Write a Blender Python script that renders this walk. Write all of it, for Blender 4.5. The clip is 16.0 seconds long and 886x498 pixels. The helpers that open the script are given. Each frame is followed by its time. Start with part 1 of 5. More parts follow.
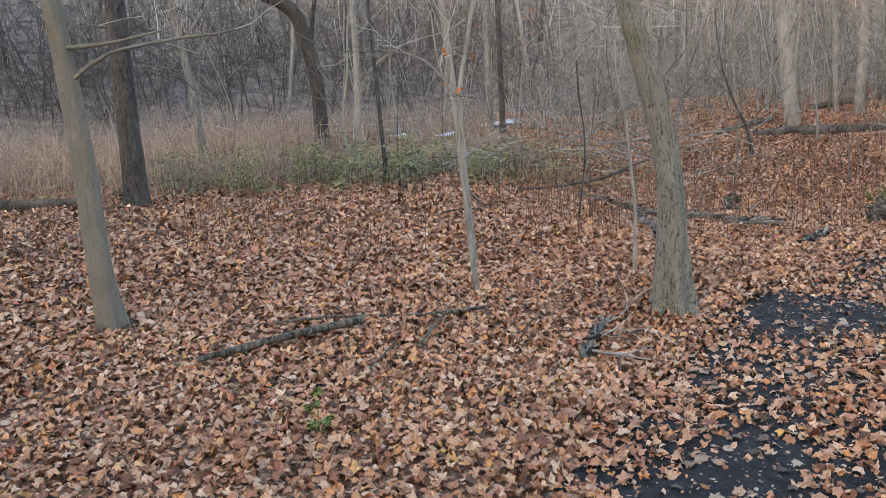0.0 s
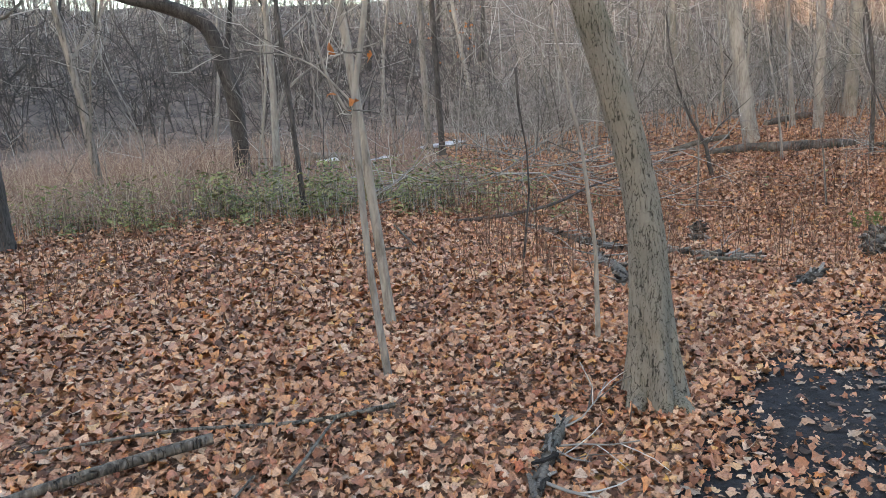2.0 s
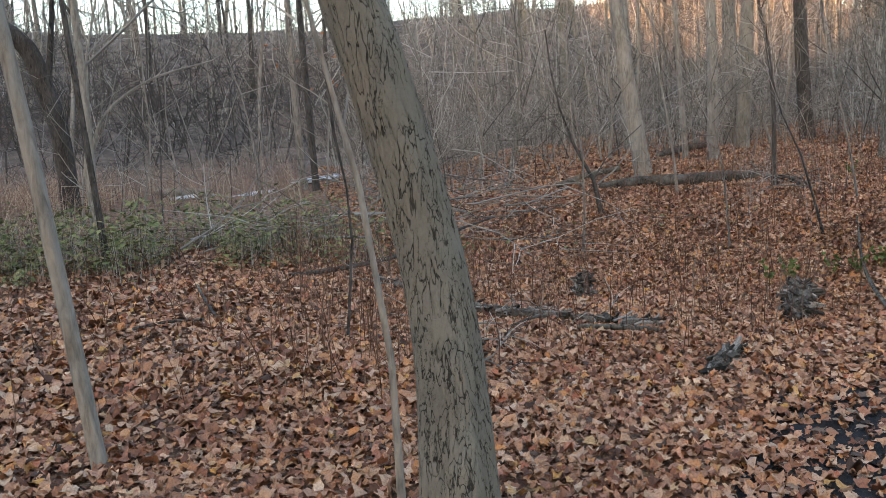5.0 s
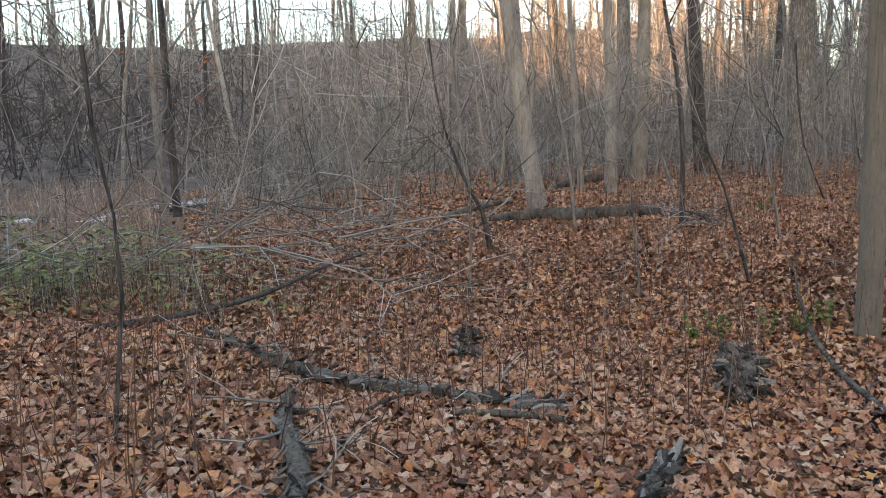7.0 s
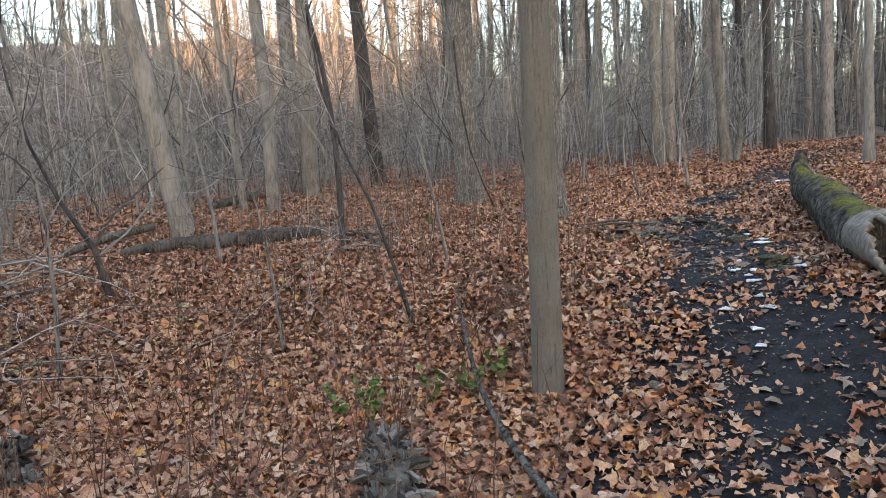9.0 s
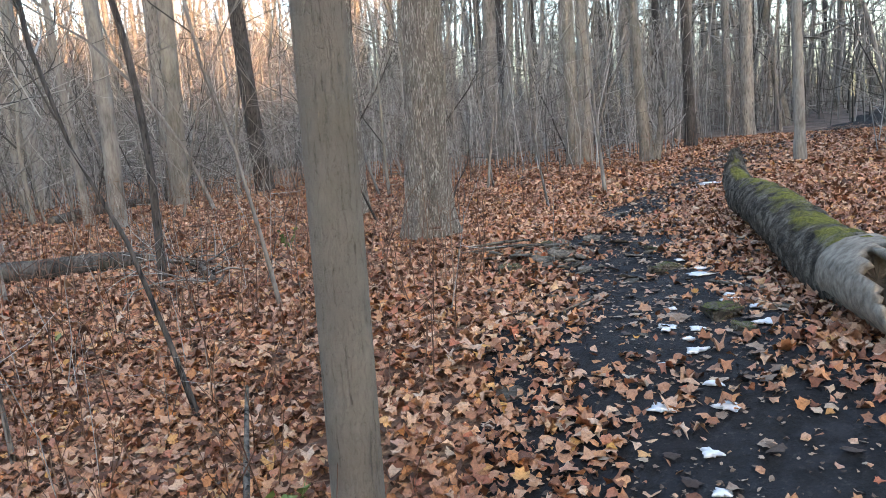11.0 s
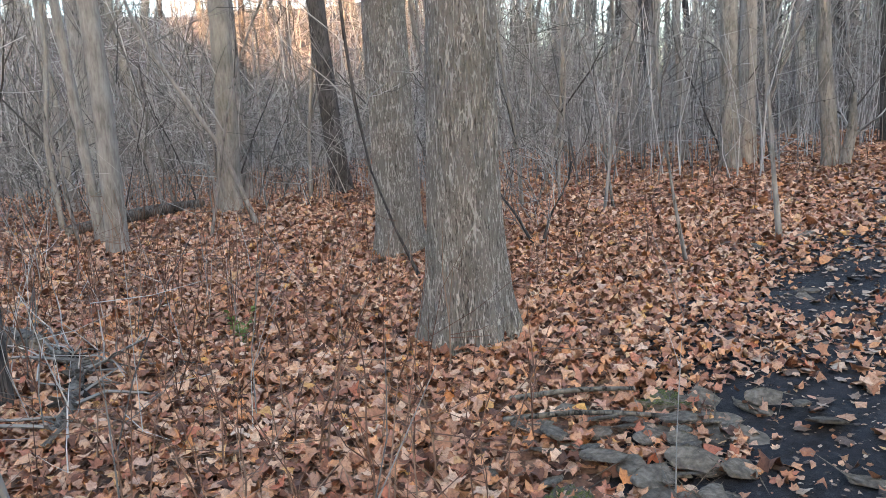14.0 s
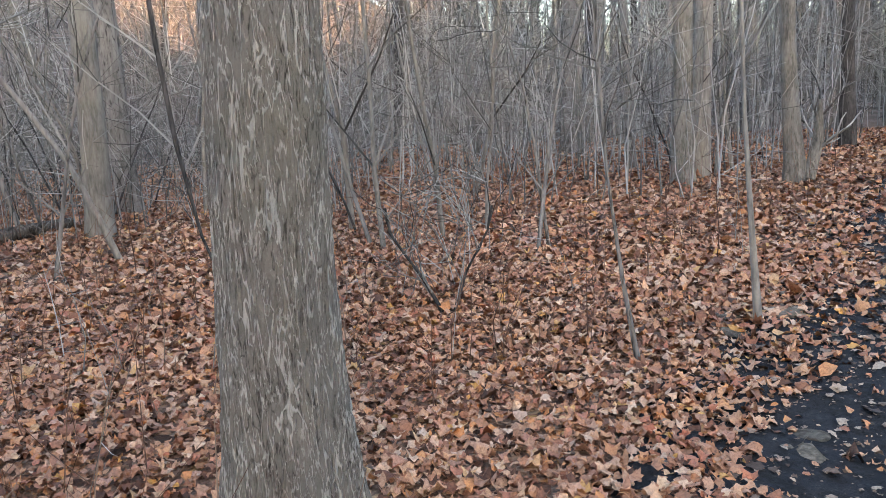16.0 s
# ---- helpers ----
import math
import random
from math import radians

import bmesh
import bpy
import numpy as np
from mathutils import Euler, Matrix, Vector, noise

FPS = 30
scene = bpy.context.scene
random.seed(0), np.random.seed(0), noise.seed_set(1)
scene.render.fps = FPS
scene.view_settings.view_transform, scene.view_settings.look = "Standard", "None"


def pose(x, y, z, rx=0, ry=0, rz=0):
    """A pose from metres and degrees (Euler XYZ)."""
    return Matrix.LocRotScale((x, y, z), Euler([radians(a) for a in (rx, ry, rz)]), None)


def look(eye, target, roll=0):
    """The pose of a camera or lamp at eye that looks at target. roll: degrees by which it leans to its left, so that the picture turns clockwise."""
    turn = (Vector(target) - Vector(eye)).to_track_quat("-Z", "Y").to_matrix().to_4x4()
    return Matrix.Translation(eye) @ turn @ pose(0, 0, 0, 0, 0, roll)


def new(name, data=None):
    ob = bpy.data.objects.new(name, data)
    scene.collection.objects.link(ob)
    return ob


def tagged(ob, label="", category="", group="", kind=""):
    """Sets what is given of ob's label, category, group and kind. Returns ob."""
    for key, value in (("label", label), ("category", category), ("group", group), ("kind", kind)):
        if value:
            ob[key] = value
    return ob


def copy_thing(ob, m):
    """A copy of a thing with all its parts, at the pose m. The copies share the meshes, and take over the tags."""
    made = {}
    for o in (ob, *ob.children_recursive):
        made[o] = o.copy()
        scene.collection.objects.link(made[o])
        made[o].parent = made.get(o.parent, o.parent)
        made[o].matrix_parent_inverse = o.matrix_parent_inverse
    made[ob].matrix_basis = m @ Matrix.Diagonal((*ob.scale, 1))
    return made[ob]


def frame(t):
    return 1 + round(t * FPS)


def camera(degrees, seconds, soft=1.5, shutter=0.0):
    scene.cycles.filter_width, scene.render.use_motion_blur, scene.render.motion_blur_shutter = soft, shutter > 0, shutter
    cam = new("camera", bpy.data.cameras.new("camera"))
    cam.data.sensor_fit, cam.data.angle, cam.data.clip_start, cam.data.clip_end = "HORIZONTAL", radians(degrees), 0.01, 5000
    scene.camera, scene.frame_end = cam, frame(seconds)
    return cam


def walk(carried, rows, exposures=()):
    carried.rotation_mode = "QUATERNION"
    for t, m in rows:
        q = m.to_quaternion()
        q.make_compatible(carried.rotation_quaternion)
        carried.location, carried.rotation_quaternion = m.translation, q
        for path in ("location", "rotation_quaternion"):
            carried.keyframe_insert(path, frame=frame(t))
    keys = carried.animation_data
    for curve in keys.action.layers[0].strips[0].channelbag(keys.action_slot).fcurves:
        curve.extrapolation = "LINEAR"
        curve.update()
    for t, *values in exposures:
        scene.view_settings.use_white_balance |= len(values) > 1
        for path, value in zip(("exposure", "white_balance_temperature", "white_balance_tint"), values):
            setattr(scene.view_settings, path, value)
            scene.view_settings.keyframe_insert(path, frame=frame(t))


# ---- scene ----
cam = camera(58.7, 16.0, soft=0.7)
METRES, EYE, TILT, LEAN, TURN = 14.5, 1.9, -12.5, 2.5, 0.0
ROWS = [
    (0.0, 0.0, 0.0, 0.0, 0.0, 0.0, -0.0),
    (0.5, 0.0057, 0.0347, 0.0032, 0.47, -0.38, -0.18),
    (1.0, 0.0143, 0.0661, 0.0098, -0.6, 0.14, -0.73),
    (1.5, 0.0188, 0.0924, 0.0137, -0.09, 0.36, -0.99),
    (2.0, 0.0231, 0.1209, 0.0198, -3.67, 1.52, 1.58),
    (2.5, 0.0319, 0.1441, 0.0239, -5.6, 1.67, 1.58),
    (3.0, 0.0402, 0.1714, 0.027, -7.23, 3.48, 1.78),
    (3.5, 0.0515, 0.1929, 0.0299, -9.24, 4.48, 2.45),
    (4.0, 0.0667, 0.2133, 0.0337, -10.12, 3.42, 2.86),
    (6.5, 0.123, 0.3433, 0.054, -12.32, 4.76, 1.98),
    (7.0, 0.1386, 0.3723, 0.0588, -18.24, 5.44, 2.81),
    (7.5, 0.1593, 0.3974, 0.0654, -22.61, 6.3, 4.15),
    (8.0, 0.1805, 0.4174, 0.072, -24.41, 6.03, 5.39),
    (8.5, 0.207, 0.4415, 0.0783, -36.28, 4.45, 8.02),
    (9.0, 0.2351, 0.4596, 0.0805, -39.19, 4.1, 9.13),
    (9.5, 0.2608, 0.4786, 0.085, -41.57, 4.07, 9.36),
    (10.0, 0.2891, 0.495, 0.0892, -44.51, 3.55, 10.85),
    (12.5, 0.4287, 0.5707, 0.1182, -41.49, 2.3, 9.35),
    (13.0, 0.4565, 0.5906, 0.1272, -36.33, 3.0, 8.47),
    (13.5, 0.4857, 0.6186, 0.1386, -33.88, 3.38, 8.18),
    (14.0, 0.5156, 0.6376, 0.1505, -34.28, 2.98, 8.03),
    (14.5, 0.5371, 0.6493, 0.1626, -33.65, 2.39, 7.94),
    (15.0, 0.5607, 0.6722, 0.1743, -36.73, 1.87, 7.84),
    (15.5, 0.5841, 0.689, 0.1822, -38.25, 1.5, 8.13),
    (16.0, 0.6044, 0.7034, 0.1923, -38.06, 1.02, 8.34),
]
EXPOSED = [(0.0, 0.36, 6400), (2.0, 0.3, 6400), (4.0, -0.12, 6400), (7.5, -0.12, 6350), (9.5, 0.12, 6150), (12.5, 0.32, 5950), (16.0, 0.36, 5850)]
walk(cam, [(t, pose(0, 0, EYE, TILT, LEAN, TURN) @ pose(METRES * x, METRES * y, METRES * z, 90 + pitch, roll, yaw)) for t, x, y, z, yaw, pitch, roll in ROWS],
     exposures=[(s, 2.54 + e, kelvin, 9) for s, e, kelvin in EXPOSED])

# ---------------------------------------------------------------- light
SUN_AZ, SUN_EL = 213.0, 9.0
world = bpy.data.worlds.new("sky")
scene.world = world
world.use_nodes = True
wn = world.node_tree
sky = wn.nodes.new("ShaderNodeTexSky")
sky.sky_type, sky.sun_disc = "NISHITA", False
sky.sun_elevation, sky.sun_rotation = radians(SUN_EL), radians(SUN_AZ)
sky.air_density, sky.dust_density, sky.ozone_density = 1.0, 2.5, 0.6
haze = wn.nodes.new("ShaderNodeMix")
haze.data_type, haze.blend_type = "RGBA", "MULTIPLY"
haze.inputs[0].default_value, haze.inputs[7].default_value = 1.0, (1.015, 0.993, 1.02, 1)
wn.links.new(sky.outputs[0], haze.inputs[6])
wn.links.new(haze.outputs[2], wn.nodes["Background"].inputs[0])
wn.nodes["Background"].inputs[1].default_value = 0.15

sun = new("sun", bpy.data.lights.new("sun", "SUN"))
sun.data.energy, sun.data.angle, sun.data.color = 3.0, radians(0.5), (1.0, 0.52, 0.24)
saz, sel = radians(SUN_AZ), radians(SUN_EL)
sun_way = Vector((math.sin(saz) * math.cos(sel), math.cos(saz) * math.cos(sel), math.sin(sel)))
sun.matrix_world = look(sun_way * 50, (0, 0, 0))


# ---------------------------------------------------------------- materials
def material(name, rough=0.85):
    m = bpy.data.materials.new(name)
    m.use_nodes = True
    b = m.node_tree.nodes["Principled BSDF"]
    b.inputs["Roughness"].default_value = rough
    b.inputs["Specular IOR Level"].default_value = 0.3
    return m, m.node_tree.nodes, m.node_tree.links, b


def ramp(nodes, links, src, stops, interp="LINEAR"):
    r = nodes.new("ShaderNodeValToRGB")
    r.color_ramp.interpolation = interp
    el = r.color_ramp.elements
    while len(el) < len(stops):
        el.new(0.5)
    for e, (p, c) in zip(el, stops):
        e.position, e.color = p, (*c, 1)
    links.new(src, r.inputs[0])
    return r.outputs[0]


def noise_tex(nodes, links, vec, scale, detail=4.0, rough=0.6, dist=0.0):
    n = nodes.new("ShaderNodeTexNoise")
    n.inputs["Scale"].default_value, n.inputs["Detail"].default_value = scale, detail
    n.inputs["Roughness"].default_value, n.inputs["Distortion"].default_value = rough, dist
    links.new(vec, n.inputs["Vector"])
    return n.outputs["Fac"]


def place(nodes, links, scale=(1, 1, 1), src="Object"):
    tc = nodes.new("ShaderNodeTexCoord")
    mp = nodes.new("ShaderNodeMapping")
    mp.inputs["Scale"].default_value = scale
    links.new(tc.outputs[src], mp.inputs[0])
    return mp.outputs[0]


def mix(nodes, links, fac, a, b, kind="MIX"):
    m = nodes.new("ShaderNodeMix")
    m.data_type, m.blend_type = "RGBA", kind
    for value, i in ((fac, 0), (a, 6), (b, 7)):
        if isinstance(value, (int, float)):
            m.inputs[i].default_value = value
        elif isinstance(value, tuple):
            m.inputs[i].default_value = (*value, 1)
        else:
            links.new(value, m.inputs[i])
    return m.outputs[2]


def bump(nodes, links, b, height, strength, dist):
    n = nodes.new("ShaderNodeBump")
    n.inputs["Strength"].default_value, n.inputs["Distance"].default_value = strength, dist
    links.new(height, n.inputs["Height"])
    links.new(n.outputs[0], b.inputs["Normal"])


def bark_material(name, dark, mid, light, fine=1.0, moss=0.0, grain=0.02, crack=0.0):
    """Bark: long plates with darker fissures between them (crack), blotches and a little moss."""
    m, n, k, b = material(name, 0.9)
    v = place(n, k, (1, 1, 0.2))
    grooves = noise_tex(n, k, v, 42 * fine, 5, 0.65, 0.6)
    blotch = noise_tex(n, k, place(n, k, (1, 1, 0.5)), 4.0, 4)
    col = ramp(n, k, grooves, [(0.3, dark), (0.48, mid), (0.66, light)])
    info = n.new("ShaderNodeObjectInfo")
    tone = ramp(n, k, info.outputs["Random"], [(0.0, (0.75, 0.74, 0.74)), (0.5, (0.95, 0.94, 0.93)), (1.0, (1.12, 1.1, 1.07))])
    col = mix(n, k, 1.0, col, tone, "MULTIPLY")
    patches = ramp(n, k, blotch, [(0.42, (0, 0, 0)), (0.68, (0.5, 0.5, 0.5))])
    col = mix(n, k, patches, col, tuple(min(1, c * 1.3) for c in light))
    if moss:
        g = ramp(n, k, noise_tex(n, k, place(n, k), 2.2, 5), [(0.5, (0, 0, 0)), (0.7, (moss, moss, moss))])
        col = mix(n, k, g, col, (0.14, 0.145, 0.08))
    height = grooves
    if crack:
        lines = noise_tex(n, k, place(n, k, (1, 1, 0.11)), crack, 2, 0.5, 0.25)
        off = n.new("ShaderNodeMath")
        off.operation = "SUBTRACT"
        k.new(lines, off.inputs[0])
        off.inputs[1].default_value = 0.5
        size = n.new("ShaderNodeMath")
        size.operation = "ABSOLUTE"
        k.new(off.outputs[0], size.inputs[0])
        plate = ramp(n, k, size.outputs[0], [(0.0, (0, 0, 0)), (0.018, (0.35, 0.35, 0.35)), (0.045, (1, 1, 1))])
        breaks = ramp(n, k, noise_tex(n, k, place(n, k, (1, 1, 0.35)), 22, 3), [(0.42, (0, 0, 0)), (0.56, (1, 1, 1))])
        plate = mix(n, k, breaks, plate, (1, 1, 1))
        col = mix(n, k, plate, tuple(c * 0.7 for c in dark), col)
        height = mix(n, k, 0.7, grooves, plate)
    k.new(col, b.inputs["Base Color"])
    bump(n, k, b, height, 0.9, grain)
    return m


BARK_GREY = bark_material("bark_grey", (0.14, 0.128, 0.108), (0.22, 0.205, 0.172), (0.33, 0.31, 0.27), 1.0, 0.3, 0.02, 34)
BARK_SMOOTH = bark_material("bark_smooth", (0.15, 0.14, 0.12), (0.23, 0.215, 0.185), (0.32, 0.305, 0.265), 0.8, 0.2, 0.006)
BARK_DARK = bark_material("bark_dark", (0.026, 0.024, 0.023), (0.06, 0.055, 0.051), (0.115, 0.107, 0.10), 1.0, 0, 0.02, 26)
BARK_PALE = bark_material("bark_pale", (0.13, 0.12, 0.105), (0.23, 0.215, 0.19), (0.33, 0.315, 0.285), 0.8, 0.0, 0.008)
BARK_FAR = bark_material("bark_far", (0.10, 0.091, 0.08), (0.205, 0.19, 0.17), (0.31, 0.29, 0.26), 0.6, 0, 0.02, 16)
BARK_ROT = bark_material("bark_rotten", (0.022, 0.019, 0.016), (0.075, 0.066, 0.055), (0.19, 0.172, 0.148), 0.9, 0.25, 0.03, 24)


def sums(n, k, a, factor, b):
    m = n.new("ShaderNodeMath")
    m.operation = "MULTIPLY_ADD"
    k.new(a, m.inputs[0])
    m.inputs[1].default_value = factor
    if isinstance(b, (int, float)):
        m.inputs[2].default_value = b
    else:
        k.new(b, m.inputs[2])
    return m.outputs[0]


def wander_lines(n, k, stretch, scale, width, gate_scale, lo, hi):
    """Thin wandering lines, broken into pieces: 1 on a line, 0 between."""
    size = n.new("ShaderNodeMath")
    size.operation = "ABSOLUTE"
    k.new(sums(n, k, noise_tex(n, k, place(n, k, stretch), scale, 2, 0.5, 0.3), 1.0, -0.5), size.inputs[0])
    line = ramp(n, k, size.outputs[0], [(0.0, (1, 1, 1)), (width * 0.4, (0.85, 0.85, 0.85)), (width, (0, 0, 0))])
    gate = ramp(n, k, noise_tex(n, k, place(n, k, (1, 1, 0.45)), gate_scale, 3), [(lo, (0, 0, 0)), (hi, (1, 1, 1))])
    return mix(n, k, 1.0, line, gate, "MULTIPLY")


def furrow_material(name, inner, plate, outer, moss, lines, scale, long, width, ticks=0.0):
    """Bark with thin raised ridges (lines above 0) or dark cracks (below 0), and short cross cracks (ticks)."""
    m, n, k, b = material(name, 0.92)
    # colour follows the height stored on the mesh: low darker, high paler
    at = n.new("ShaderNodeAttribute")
    at.attribute_name = "bark_height"
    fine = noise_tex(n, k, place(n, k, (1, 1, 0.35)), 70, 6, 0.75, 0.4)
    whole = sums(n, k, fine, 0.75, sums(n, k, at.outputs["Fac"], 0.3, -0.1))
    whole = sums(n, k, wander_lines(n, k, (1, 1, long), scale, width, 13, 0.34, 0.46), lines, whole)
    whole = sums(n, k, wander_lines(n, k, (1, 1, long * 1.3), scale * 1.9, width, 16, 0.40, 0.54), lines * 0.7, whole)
    # dark lines painted into the colour as shadow beside the ridges
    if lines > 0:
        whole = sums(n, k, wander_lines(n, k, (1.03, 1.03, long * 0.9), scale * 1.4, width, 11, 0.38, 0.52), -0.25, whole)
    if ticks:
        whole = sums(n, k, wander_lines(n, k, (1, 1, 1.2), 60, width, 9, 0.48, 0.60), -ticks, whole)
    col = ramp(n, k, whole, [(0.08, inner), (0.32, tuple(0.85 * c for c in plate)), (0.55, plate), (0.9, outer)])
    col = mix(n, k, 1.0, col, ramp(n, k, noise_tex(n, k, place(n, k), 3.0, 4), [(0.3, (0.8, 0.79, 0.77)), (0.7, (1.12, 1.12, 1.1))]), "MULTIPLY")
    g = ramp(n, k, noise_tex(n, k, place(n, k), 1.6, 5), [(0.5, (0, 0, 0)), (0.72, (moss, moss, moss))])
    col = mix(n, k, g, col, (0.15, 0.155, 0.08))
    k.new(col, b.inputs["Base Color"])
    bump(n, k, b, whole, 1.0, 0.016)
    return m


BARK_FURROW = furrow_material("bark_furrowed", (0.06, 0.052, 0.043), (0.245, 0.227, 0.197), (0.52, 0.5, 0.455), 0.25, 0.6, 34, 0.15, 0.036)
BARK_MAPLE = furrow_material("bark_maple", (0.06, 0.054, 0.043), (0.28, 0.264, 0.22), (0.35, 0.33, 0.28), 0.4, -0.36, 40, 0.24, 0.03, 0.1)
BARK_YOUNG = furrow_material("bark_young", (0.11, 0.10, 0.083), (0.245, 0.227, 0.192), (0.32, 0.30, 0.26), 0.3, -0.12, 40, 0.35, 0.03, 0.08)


def twig_material(name, stops):
    m, n, k, b = material(name, 0.85)
    geo = n.new("ShaderNodeNewGeometry")
    k.new(ramp(n, k, geo.outputs["Random Per Island"], stops), b.inputs["Base Color"])
    return m


TWIG = twig_material("twig", [(0.0, (0.045, 0.042, 0.037)), (0.4, (0.145, 0.138, 0.123)), (0.72, (0.285, 0.273, 0.248)), (1.0, (0.47, 0.455, 0.42))])
TWIG_RED = twig_material("twig_red", [(0.0, (0.09, 0.045, 0.03)), (0.6, (0.16, 0.09, 0.06)), (1.0, (0.24, 0.17, 0.12))])
TWIG_PALE = twig_material("twig_pale", [(0.0, (0.09, 0.085, 0.077)), (0.5, (0.255, 0.245, 0.225)), (1.0, (0.48, 0.465, 0.437))])
GRASS = twig_material("dry_grass", [(0.0, (0.16, 0.105, 0.085)), (0.45, (0.27, 0.195, 0.16)), (0.75, (0.38, 0.30, 0.235)), (1.0, (0.52, 0.44, 0.33))])
GREEN = twig_material("green_leaf", [(0.0, (0.08, 0.095, 0.04)), (0.5, (0.17, 0.20, 0.075)), (0.8, (0.24, 0.26, 0.10)), (1.0, (0.30, 0.25, 0.13))])
GREEN_FRESH = twig_material("fresh_green_leaf", [(0.0, (0.07, 0.11, 0.035)), (0.6, (0.14, 0.19, 0.06)), (1.0, (0.26, 0.30, 0.10))])

LEAF_STOPS = [
    (0.00, (0.07, 0.039, 0.025)), (0.11, (0.19, 0.083, 0.048)), (0.24, (0.37, 0.185, 0.102)), (0.38, (0.47, 0.285, 0.178)), (0.50, (0.28, 0.122, 0.072)),
    (0.61, (0.55, 0.37, 0.25)), (0.71, (0.50, 0.225, 0.08)), (0.80, (0.61, 0.455, 0.33)), (0.88, (0.37, 0.13, 0.07)), (0.95, (0.53, 0.41, 0.315)), (1.0, (0.54, 0.30, 0.075))]


def leaf_material(name, stops, single):
    m, n, k, b = material(name, 0.6)
    if single:
        rnd = n.new("ShaderNodeObjectInfo").outputs["Random"]
    else:
        rnd = n.new("ShaderNodeNewGeometry").outputs["Random Per Island"]
    col = ramp(n, k, rnd, stops)
    spots = noise_tex(n, k, place(n, k), 85, 5, 0.75)
    col = mix(n, k, 1.0, col, ramp(n, k, spots, [(0.32, (0.45, 0.4, 0.36)), (0.46, (0.9, 0.88, 0.86)), (0.66, (1.25, 1.22, 1.18))]), "MULTIPLY")
    drift = noise_tex(n, k, place(n, k), 1.3, 3)
    col = mix(n, k, 1.0, col, ramp(n, k, drift, [(0.35, (0.86, 0.8, 0.76)), (0.65, (1.08, 1.08, 1.06))]), "MULTIPLY")
    k.new(col, b.inputs["Base Color"])
    bump(n, k, b, spots, 0.4, 0.004)
    return m


LEAF = leaf_material("fallen_leaf", LEAF_STOPS, False)
LEAF_ONE = leaf_material("fallen_leaf_single", LEAF_STOPS, True)
LEAF_WET = leaf_material("trampled_leaf", [(0.0, (0.05, 0.035, 0.028)), (0.35, (0.16, 0.115, 0.085)), (0.6, (0.30, 0.235, 0.18)), (0.85, (0.44, 0.36, 0.28)), (1.0, (0.36, 0.19, 0.10))], False)
LEAF_HANG = leaf_material("hanging_leaf", [(0.0, (0.30, 0.10, 0.03)), (1.0, (0.50, 0.20, 0.05))], False)


def ground_material():
    m, n, k, b = material("forest_floor", 0.95)
    v = place(n, k)
    vo = n.new("ShaderNodeTexVoronoi")
    vo.inputs["Scale"].default_value = 17
    k.new(v, vo.inputs["Vector"])
    sep = n.new("ShaderNodeSeparateColor")
    k.new(vo.outputs["Color"], sep.inputs[0])
    col = ramp(n, k, sep.outputs[0], [(p, tuple(c * 0.75 for c in s)) for p, s in LEAF_STOPS])
    broad = noise_tex(n, k, v, 0.22, 4)
    fine = noise_tex(n, k, v, 30, 5)
    col = mix(n, k, ramp(n, k, fine, [(0.4, (0.75, 0.75, 0.75)), (0.6, (0.1, 0.1, 0.1))]), col, (0.05, 0.033, 0.025))
    col = mix(n, k, ramp(n, k, broad, [(0.4, (0, 0, 0)), (0.7, (0.3, 0.3, 0.3))]), col, (0.2, 0.12, 0.08))
    off = n.new("ShaderNodeVectorMath")
    off.operation = "DISTANCE"
    k.new(v, off.inputs[0])
    off.inputs[1].default_value = (4, 8, 0)
    far = n.new("ShaderNodeMapRange")
    far.inputs["From Min"].default_value, far.inputs["From Max"].default_value = 19, 30
    k.new(off.outputs["Value"], far.inputs["Value"])
    hill = ramp(n, k, noise_tex(n, k, v, 1.1, 6, 0.7), [(0.3, (0.07, 0.062, 0.056)), (0.5, (0.16, 0.132, 0.115)), (0.7, (0.29, 0.24, 0.205))])
    col = mix(n, k, far.outputs[0], col, hill)
    k.new(col, b.inputs["Base Color"])
    bump(n, k, b, fine, 0.8, 0.04)
    return m


def mud_material():
    m, n, k, b = material("black_mud", 0.75)
    v = place(n, k)
    a, f = noise_tex(n, k, v, 2.5, 5), noise_tex(n, k, v, 45, 6, 0.7)
    col = ramp(n, k, a, [(0.3, (0.014, 0.015, 0.019)), (0.6, (0.026, 0.027, 0.033)), (0.8, (0.045, 0.044, 0.047))])
    col = mix(n, k, ramp(n, k, f, [(0.54, (0, 0, 0)), (0.68, (0.6, 0.6, 0.6))]), col, (0.085, 0.08, 0.078))
    clods = noise_tex(n, k, v, 11, 5, 0.65)
    col = mix(n, k, ramp(n, k, clods, [(0.42, (0.75, 0.75, 0.75)), (0.55, (0, 0, 0))]), col, (0.011, 0.0105, 0.011))
    k.new(col, b.inputs["Base Color"])
    b.inputs["Specular IOR Level"].default_value = 0.3
    k.new(ramp(n, k, a, [(0.3, (0.6, 0.6, 0.6)), (0.6, (0.95, 0.95, 0.95))]), b.inputs["Roughness"])
    bump(n, k, b, mix(n, k, 0.5, f, clods), 1.0, 0.045)
    return m


